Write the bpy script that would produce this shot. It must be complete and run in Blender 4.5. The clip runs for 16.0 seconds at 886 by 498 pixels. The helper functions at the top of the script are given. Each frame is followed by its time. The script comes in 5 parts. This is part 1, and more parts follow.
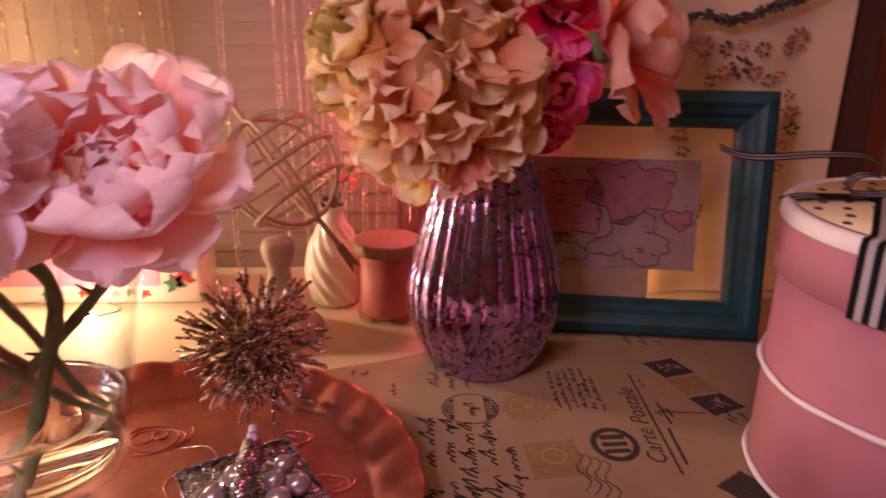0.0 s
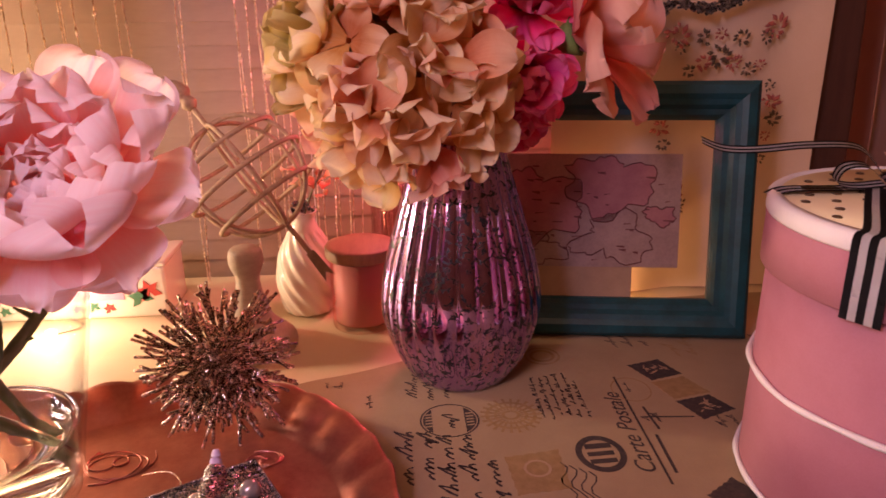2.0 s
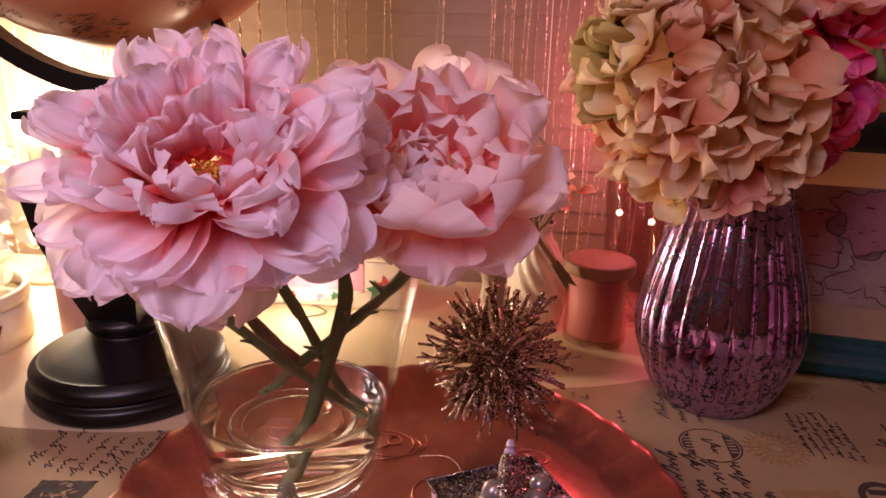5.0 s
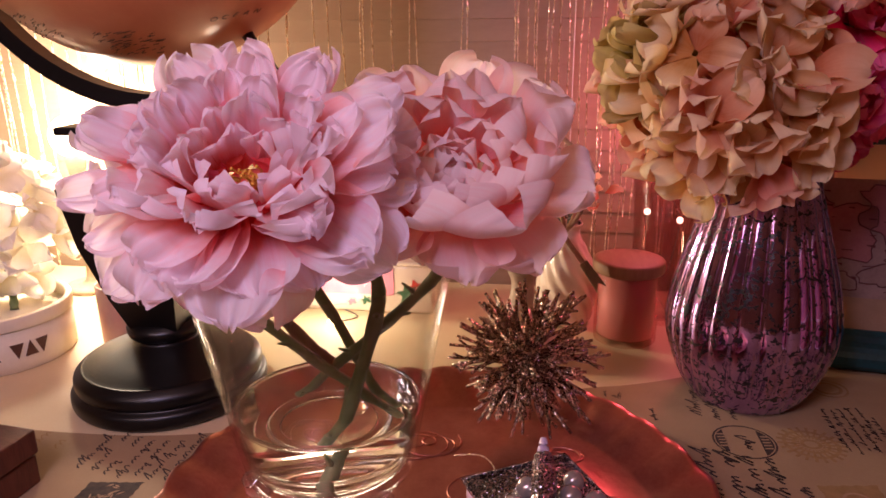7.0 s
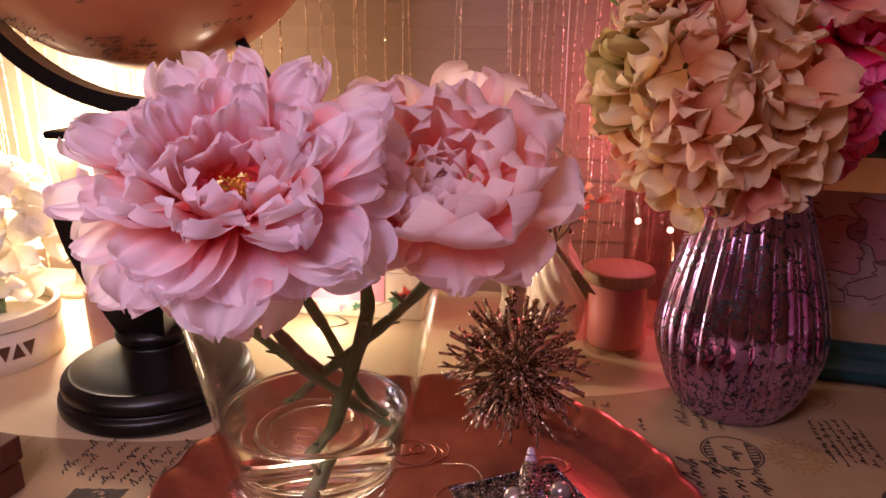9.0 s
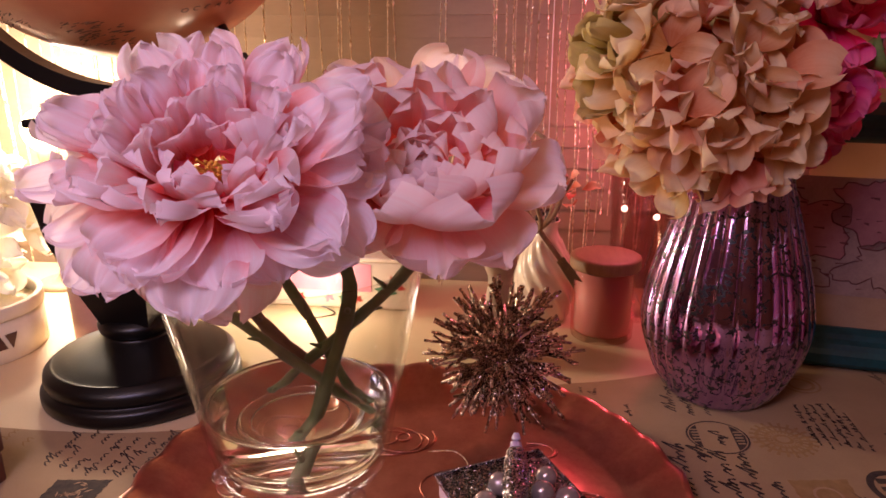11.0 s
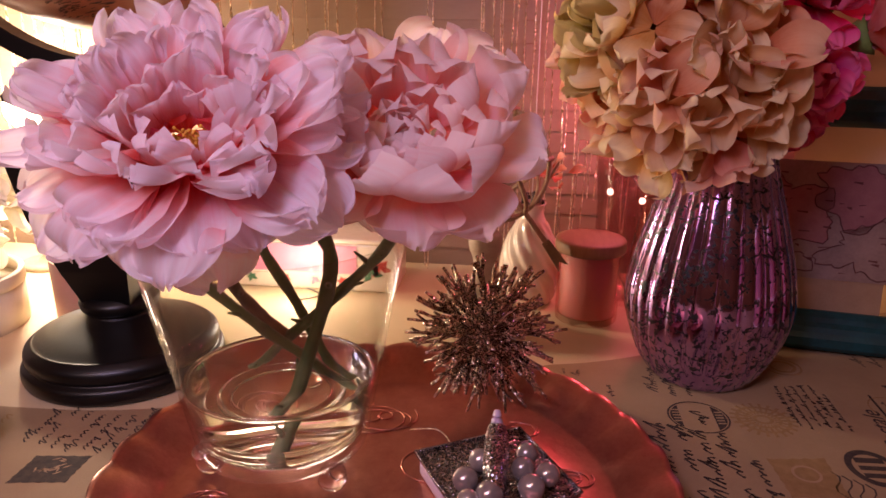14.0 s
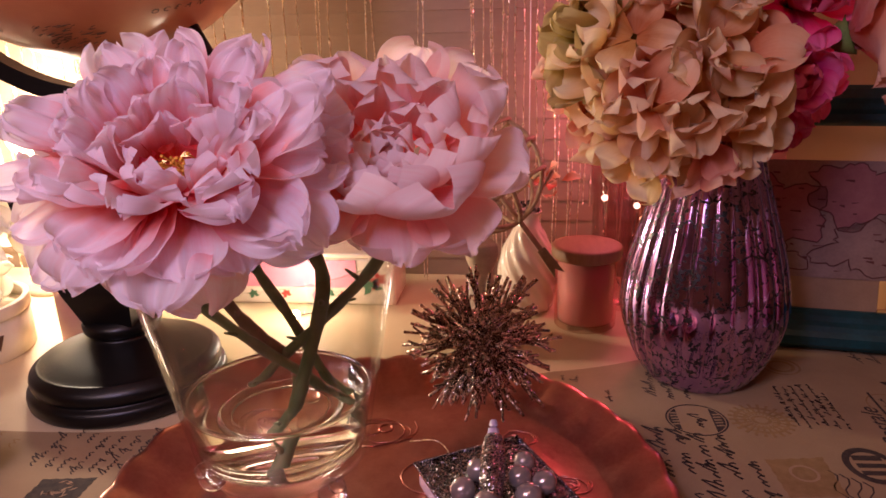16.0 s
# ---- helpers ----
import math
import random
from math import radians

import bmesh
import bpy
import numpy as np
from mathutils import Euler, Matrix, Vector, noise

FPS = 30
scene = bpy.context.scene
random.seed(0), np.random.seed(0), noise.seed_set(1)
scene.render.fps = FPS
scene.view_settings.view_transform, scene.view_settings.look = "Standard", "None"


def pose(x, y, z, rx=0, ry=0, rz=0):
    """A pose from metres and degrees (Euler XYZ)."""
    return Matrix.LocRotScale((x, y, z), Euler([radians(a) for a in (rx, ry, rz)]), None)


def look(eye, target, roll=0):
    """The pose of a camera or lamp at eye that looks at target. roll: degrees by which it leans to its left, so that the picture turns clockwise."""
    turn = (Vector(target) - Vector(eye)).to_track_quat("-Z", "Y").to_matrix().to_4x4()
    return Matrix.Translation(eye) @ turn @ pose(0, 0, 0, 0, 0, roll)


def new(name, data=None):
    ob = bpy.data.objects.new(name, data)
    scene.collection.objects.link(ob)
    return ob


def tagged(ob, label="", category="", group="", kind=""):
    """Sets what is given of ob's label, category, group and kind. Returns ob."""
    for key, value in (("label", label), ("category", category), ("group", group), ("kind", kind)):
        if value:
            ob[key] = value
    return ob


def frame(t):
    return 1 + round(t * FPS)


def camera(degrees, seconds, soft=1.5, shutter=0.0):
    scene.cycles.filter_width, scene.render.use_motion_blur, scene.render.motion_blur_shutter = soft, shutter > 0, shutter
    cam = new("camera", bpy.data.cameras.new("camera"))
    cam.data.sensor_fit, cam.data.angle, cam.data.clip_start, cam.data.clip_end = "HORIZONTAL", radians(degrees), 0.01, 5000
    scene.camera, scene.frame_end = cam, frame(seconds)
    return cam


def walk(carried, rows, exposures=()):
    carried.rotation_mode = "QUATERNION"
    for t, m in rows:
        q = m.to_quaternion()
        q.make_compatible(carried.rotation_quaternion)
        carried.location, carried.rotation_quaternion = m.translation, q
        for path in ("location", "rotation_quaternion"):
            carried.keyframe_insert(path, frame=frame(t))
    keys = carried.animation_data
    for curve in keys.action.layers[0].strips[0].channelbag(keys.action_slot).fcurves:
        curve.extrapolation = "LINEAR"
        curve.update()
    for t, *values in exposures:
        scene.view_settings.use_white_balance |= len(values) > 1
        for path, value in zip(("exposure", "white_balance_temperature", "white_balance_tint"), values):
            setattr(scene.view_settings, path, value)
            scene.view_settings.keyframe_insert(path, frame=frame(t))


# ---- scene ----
cam = camera(63.9, 16.0, 1.6, 0.5)
PATH = [
    (0, (0.21, 0.115, 0.322), (0.29, 2.004, -0.328), 0.5),
    (0.5, (0.235, 0.118, 0.323), (0.392, 1.998, -0.34), -2.4),
    (1, (0.24, 0.133, 0.332), (0.376, 2.029, -0.289), -1.9),
    (1.5, (0.227, 0.141, 0.319), (0.368, 2.035, -0.309), -1.2),
    (2, (0.221, 0.142, 0.318), (0.342, 2.028, -0.337), -0.8),
    (2.5, (0.195, 0.142, 0.318), (0.25, 2.041, -0.308), -0.3),
    (3, (0.161, 0.138, 0.311), (0.069, 2.035, -0.316), -1.7),
    (3.5, (0.136, 0.126, 0.307), (0.003, 2.024, -0.31), -1.9),
    (4, (0.119, 0.124, 0.305), (-0.042, 2.022, -0.304), 0.2),
    (4.5, (0.1, 0.125, 0.307), (-0.104, 2.023, -0.289), 1.5),
    (7, (0.099, 0.115, 0.308), (-0.195, 2.008, -0.267), -0.5),
    (7.5, (0.103, 0.116, 0.308), (-0.195, 2.006, -0.275), -0.4),
    (8, (0.107, 0.116, 0.307), (-0.184, 2.008, -0.27), -0.7),
    (8.5, (0.102, 0.119, 0.308), (-0.167, 2.016, -0.268), 0.6),
    (9, (0.101, 0.116, 0.311), (-0.174, 2.015, -0.252), 0.3),
    (11.5, (0.107, 0.118, 0.303), (-0.141, 2.016, -0.277), 0.0),
    (12, (0.107, 0.117, 0.301), (-0.14, 2.014, -0.281), 0.0),
    (12.5, (0.11, 0.117, 0.296), (-0.129, 2.012, -0.296), 0.4),
    (13, (0.109, 0.117, 0.296), (-0.131, 2.009, -0.304), 0.5),
    (13.5, (0.111, 0.117, 0.295), (-0.123, 2.01, -0.306), 0.5),
    (14, (0.112, 0.117, 0.295), (-0.112, 2.012, -0.307), 0.7),
    (14.5, (0.115, 0.118, 0.303), (-0.095, 2.018, -0.285), -0.2),
    (15, (0.117, 0.115, 0.302), (-0.111, 2.015, -0.279), -0.8),
    (15.5, (0.124, 0.114, 0.303), (-0.122, 2.012, -0.277), -0.9),
    (16, (0.124, 0.113, 0.301), (-0.123, 2.01, -0.281), -1.5),
]
walk(cam, [(t, look(e, g, r)) for t, e, g, r in PATH],
     [(0.0, 0.54, 7000, 25), (0.5, 1.02, 6950, 23), (1.0, 1.14, 6900, 21), (1.5, 0.93, 7000, 24), (2.5, 0.72, 6900, 23), (3.5, 0.42, 6600, 20), (4.5, 0.24, 6350, 18), (9.0, 0.15, 6350, 17), (12.5, 0.15, 6350, 18), (16.0, 0.14, 6350, 18)])

# ---- light and world ----
world = bpy.data.worlds.new("room_air")
scene.world = world
world.use_nodes = True
world.node_tree.nodes["Background"].inputs[0].default_value = (0.55, 0.32, 0.28, 1)
world.node_tree.nodes["Background"].inputs[1].default_value = 0.05


def lamp(name, kind, place, target, power, colour, size=0.02, size_y=None):
    data = bpy.data.lights.new(name, kind)
    data.energy, data.color = power, colour
    if kind == "AREA":
        data.shape, data.size, data.size_y = "RECTANGLE", size, size_y or size
    else:
        data.shadow_soft_size = size
    ob = new(name, data)
    ob.matrix_world = look(place, target)
    return ob


# unseen fills added behind the camera: warm room, warm front and lavender front
lamp("warm_room_fill", "POINT", (0.10, -0.45, 1.55), (0.1, 0.6, 0), 7.5, (1.0, 0.63, 0.47), 0.16)
lamp("warm_front_fill", "AREA", (-0.34, -0.06, 0.56), (-0.02, 0.45, 0.2), 1.3, (1.0, 0.66, 0.54), 0.24, 0.24)
lamp("lavender_front_fill", "AREA", (-0.12, -0.06, 0.62), (-0.02, 0.45, 0.22), 2.4, (0.72, 0.60, 1.0), 0.14, 0.22)
# on the table: the small lamp behind the flowers
lamp("warm_lamp_light", "POINT", (-0.48, 0.905, 0.195), (0, 0, 0), 10.0, (1.0, 0.83, 0.60), 0.03)
# fill added for the bright patch on the tabletop
lamp("tabletop_fill_light", "POINT", (-0.135, 0.82, 0.040), (0, 0, 0), 0.34, (1.0, 0.84, 0.62), 0.02)
# bare pink light added behind the hydrangea for the glow on the blind
lamp("pink_glow_light", "POINT", (0.235, 0.93, 0.24), (0, 0, 0), 1.1, (1.0, 0.17, 0.24), 0.03)
# fill added to brighten what shows through the frame
lamp("amber_fill_light", "POINT", (0.43, 0.835, 0.032), (0, 0, 0), 0.16, (1.0, 0.55, 0.28), 0.012)

# ---- materials ----


def lin(h):
    c = [int(h[i:i + 2], 16) / 255 for i in (0, 2, 4)]
    return (*[v / 12.92 if v < 0.04045 else ((v + 0.055) / 1.055) ** 2.4 for v in c], 1)


class Nodes:
    """A material's node tree, with short calls to fill it."""

    def __init__(self, name):
        self.m = bpy.data.materials.new(name)
        self.m.use_nodes = True
        self.t = self.m.node_tree
        self.b = self.t.nodes["Principled BSDF"]
        self.out = self.t.nodes["Material Output"]

    def n(self, kind, **props):
        node = self.t.nodes.new(kind)
        for key, value in props.items():
            setattr(node, key, value)
        return node

    def l(self, a, b):
        self.t.links.new(a, b)

    def coords(self, which="Object", scale=(1, 1, 1)):
        tc, mp = self.n("ShaderNodeTexCoord"), self.n("ShaderNodeMapping")
        mp.inputs["Scale"].default_value = scale
        self.l(tc.outputs[which], mp.inputs[0])
        return mp.outputs[0]

    def noise(self, vec, scale, detail=5, rough=0.6, distort=0.0):
        nd = self.n("ShaderNodeTexNoise")
        nd.inputs["Scale"].default_value, nd.inputs["Detail"].default_value = scale, detail
        nd.inputs["Roughness"].default_value, nd.inputs["Distortion"].default_value = rough, distort
        self.l(vec, nd.inputs["Vector"])
        return nd.outputs["Fac"]

    def ramp(self, fac, stops):
        r = self.n("ShaderNodeValToRGB")
        e = r.color_ramp.elements
        while len(e) < len(stops):
            e.new(0.5)
        for el, (p, c) in zip(e, stops):
            el.position, el.color = p, c
        self.l(fac, r.inputs[0])
        return r.outputs[0]

    def mix(self, fac, a, b, blend="MIX"):
        x = self.n("ShaderNodeMix", data_type="RGBA", blend_type=blend)
        for sock, v in ((x.inputs[0], fac), (x.inputs[6], a), (x.inputs[7], b)):
            if isinstance(v, (int, float, tuple)):
                sock.default_value = v
            else:
                self.l(v, sock)
        return x.outputs[2]

    def bump(self, height, strength, dist=0.001):
        b = self.n("ShaderNodeBump")
        b.inputs["Strength"].default_value, b.inputs["Distance"].default_value = strength, dist
        self.l(height, b.inputs["Height"])
        self.l(b.outputs[0], self.b.inputs["Normal"])
        return b.outputs[0]

    def set(self, **kw):
        for key, v in kw.items():
            self.b.inputs[key.replace("_", " ")].default_value = v
        return self


def plain(name, c1, c2, rough=0.6, metal=0.0, scale=30.0, fine=400.0, bump=0.15, dist=0.0006, stretch=(1, 1, 1), spread=(0.35, 0.7), **kw):
    k = Nodes(name)
    v = k.coords("Object", stretch)
    big, small = k.noise(v, scale, 6), k.noise(v, fine, 3)
    col = k.ramp(big, [(spread[0], lin(c1)), (spread[1], lin(c2))])
    col = k.mix(0.25, col, k.ramp(small, [(0.3, lin(c1)), (0.7, lin(c2))]))
    k.l(col, k.b.inputs["Base Color"])
    k.set(Roughness=rough, Metallic=metal, **kw)
    k.bump(small, bump, dist)
    return k.m


def petal_cloth(name, base, mid, tip, vary=0.06, see=0.3, stops=(0.26, 0.55, 0.84)):
    k = Nodes(name)
    tc = k.n("ShaderNodeTexCoord")
    sep = k.n("ShaderNodeSeparateXYZ")
    k.l(tc.outputs["UV"], sep.inputs[0])
    uv = k.n("ShaderNodeMapping")
    uv.inputs["Scale"].default_value = (26, 1.6, 1)
    k.l(tc.outputs["UV"], uv.inputs[0])
    veins = k.noise(uv.outputs[0], 1.0, 4)
    blot = k.noise(k.coords("Object"), 60, 4)
    add = k.n("ShaderNodeMath", operation="MULTIPLY_ADD")
    k.l(blot, add.inputs[0])
    add.inputs[1].default_value = 0.35
    sub = k.n("ShaderNodeMath", operation="SUBTRACT")
    k.l(sep.outputs[1], sub.inputs[0])
    sub.inputs[1].default_value = 0.17
    k.l(sub.outputs[0], add.inputs[2])
    col = k.ramp(add.outputs[0], [(stops[0], lin(base)), (stops[1], lin(mid)), (stops[2], lin(tip))])
    col = k.mix(0.12, col, k.ramp(veins, [(0.3, lin(base)), (0.65, lin(tip))]))
    info = k.n("ShaderNodeObjectInfo")
    hsv = k.n("ShaderNodeHueSaturation")
    mr = k.n("ShaderNodeMapRange")
    mr.inputs[3].default_value, mr.inputs[4].default_value = 0.5 - vary * 0.5, 0.5 + vary * 0.5
    k.l(info.outputs["Random"], mr.inputs[0])
    k.l(mr.outputs[0], hsv.inputs["Hue"])
    mv = k.n("ShaderNodeMapRange")
    mv.inputs[3].default_value, mv.inputs[4].default_value = 1.0 - vary * 2, 1.0 + vary
    k.l(info.outputs["Random"], mv.inputs[0])
    k.l(mv.outputs[0], hsv.inputs["Value"])
    k.l(col, hsv.inputs["Color"])
    k.l(hsv.outputs[0], k.b.inputs["Base Color"])
    k.set(Roughness=0.72, Sheen_Weight=0.15)
    k.b.inputs["Specular IOR Level"].default_value = 0.25
    normal = k.bump(veins, 0.25, 0.0006)
    tr = k.n("ShaderNodeBsdfTranslucent")
    k.l(hsv.outputs[0], tr.inputs[0])
    k.l(normal, tr.inputs["Normal"])
    mx = k.n("ShaderNodeMixShader")
    mx.inputs[0].default_value = see
    k.l(k.b.outputs[0], mx.inputs[1])
    k.l(tr.outputs[0], mx.inputs[2])
    k.l(mx.outputs[0], k.out.inputs[0])
    return k.m


def glitter(name, dark, light, cell=900.0, rough=0.22, metal=1.0, tilt=1.3):
    k = Nodes(name)
    v = k.n("ShaderNodeTexVoronoi")
    v.inputs["Scale"].default_value = cell
    k.l(k.coords("Object"), v.inputs["Vector"])
    sep = k.n("ShaderNodeSeparateColor")
    k.l(v.outputs["Color"], sep.inputs[0])
    k.l(k.ramp(sep.outputs[0], [(0.25, lin(dark)), (0.85, lin(light))]), k.b.inputs["Base Color"])
    geo = k.n("ShaderNodeNewGeometry")
    off = k.n("ShaderNodeVectorMath", operation="SUBTRACT")
    k.l(v.outputs["Color"], off.inputs[0])
    off.inputs[1].default_value = (0.5, 0.5, 0.5)
    sc = k.n("ShaderNodeVectorMath", operation="SCALE")
    k.l(off.outputs[0], sc.inputs[0])
    sc.inputs["Scale"].default_value = tilt
    ad = k.n("ShaderNodeVectorMath", operation="ADD")
    k.l(geo.outputs["Normal"], ad.inputs[0])
    k.l(sc.outputs[0], ad.inputs[1])
    nm = k.n("ShaderNodeVectorMath", operation="NORMALIZE")
    k.l(ad.outputs[0], nm.inputs[0])
    k.l(nm.outputs[0], k.b.inputs["Normal"])
    k.set(Roughness=rough, Metallic=metal)
    return k.m


def glass(name, colour=(1, 1, 1, 1), rough=0.0, ior=1.45):
    """Solid glass or water, which bends what is behind it."""
    k = Nodes(name)
    k.set(Base_Color=colour, Roughness=rough, IOR=ior, Transmission_Weight=1.0)
    return k.m


def thin_glass(name, colour=(1, 1, 1, 1), gloss=0.035):
    """A thin glass wall: clear, with the gloss that glass has at each angle."""
    k = Nodes(name)
    tr, gl, fr, mx = k.n("ShaderNodeBsdfTransparent"), k.n("ShaderNodeBsdfGlossy"), k.n("ShaderNodeLayerWeight"), k.n("ShaderNodeMixShader")
    tr.inputs[0].default_value = colour
    gl.inputs["Roughness"].default_value = 0.02
    pw, ma = k.n("ShaderNodeMath", operation="POWER"), k.n("ShaderNodeMath", operation="MULTIPLY_ADD")
    k.l(fr.outputs["Facing"], pw.inputs[0])
    pw.inputs[1].default_value = 4.0
    k.l(pw.outputs[0], ma.inputs[0])
    ma.inputs[1].default_value, ma.inputs[2].default_value = 0.55, gloss
    k.l(ma.outputs[0], mx.inputs[0])
    k.l(tr.outputs[0], mx.inputs[1])
    k.l(gl.outputs[0], mx.inputs[2])
    k.l(mx.outputs[0], k.out.inputs[0])
    return k.m


def glow(name, colour, strength):
    k = Nodes(name)
    k.set(Base_Color=colour, Emission_Color=colour, Emission_Strength=strength)
    return k.m


def mercury_glass():
    k = Nodes("mercury_glass")
    v = k.coords("Object")
    vo = k.n("ShaderNodeTexVoronoi", feature="DISTANCE_TO_EDGE")
    vo.inputs["Scale"].default_value = 120
    vv = k.n("ShaderNodeMapping")
    vv.inputs["Scale"].default_value = (1, 1, 0.75)
    k.l(v, vv.inputs[0])
    warp = k.n("ShaderNodeTexNoise")
    warp.inputs["Scale"].default_value = 180
    k.l(v, warp.inputs["Vector"])
    wm = k.n("ShaderNodeMix", data_type="VECTOR")
    wm.inputs[0].default_value = 0.012
    k.l(vv.outputs[0], wm.inputs[4])
    k.l(warp.outputs["Color"], wm.inputs[5])
    k.l(wm.outputs[1], vo.inputs["Vector"])
    edge = k.n("ShaderNodeMath", operation="LESS_THAN")
    k.l(vo.outputs["Distance"], edge.inputs[0])
    edge.inputs[1].default_value = 0.10
    patch = k.n("ShaderNodeMath", operation="GREATER_THAN")
    k.l(k.noise(v, 170, 3), patch.inputs[0])
    patch.inputs[1].default_value = 0.50
    wide = k.n("ShaderNodeMath", operation="GREATER_THAN")
    k.l(k.noise(v, 34, 4), wide.inputs[0])
    wide.inputs[1].default_value = 0.42
    f1 = k.n("ShaderNodeMath", operation="MULTIPLY")
    k.l(edge.outputs[0], f1.inputs[0])
    k.l(patch.outputs[0], f1.inputs[1])
    f2 = k.n("ShaderNodeMath", operation="MULTIPLY")
    k.l(f1.outputs[0], f2.inputs[0])
    k.l(wide.outputs[0], f2.inputs[1])
    tint = k.ramp(k.noise(v, 22, 4), [(0.3, lin("9a74c4")), (0.7, lin("d4aeee"))])
    k.l(k.mix(f2.outputs[0], tint, lin("120a12")), k.b.inputs["Base Color"])
    inv = k.n("ShaderNodeMath", operation="SUBTRACT")
    inv.inputs[0].default_value = 1.0
    k.l(f2.outputs[0], inv.inputs[1])
    k.l(inv.outputs[0], k.b.inputs["Metallic"])
    rr = k.n("ShaderNodeMath", operation="MULTIPLY_ADD")
    k.l(f2.outputs[0], rr.inputs[0])
    rr.inputs[1].default_value, rr.inputs[2].default_value = 0.34, 0.075
    k.l(rr.outputs[0], k.b.inputs["Roughness"])
    k.set(Coat_Weight=0.6, Coat_Roughness=0.04)
    k.bump(k.noise(v, 90, 3), 0.12, 0.0015)
    return k.m


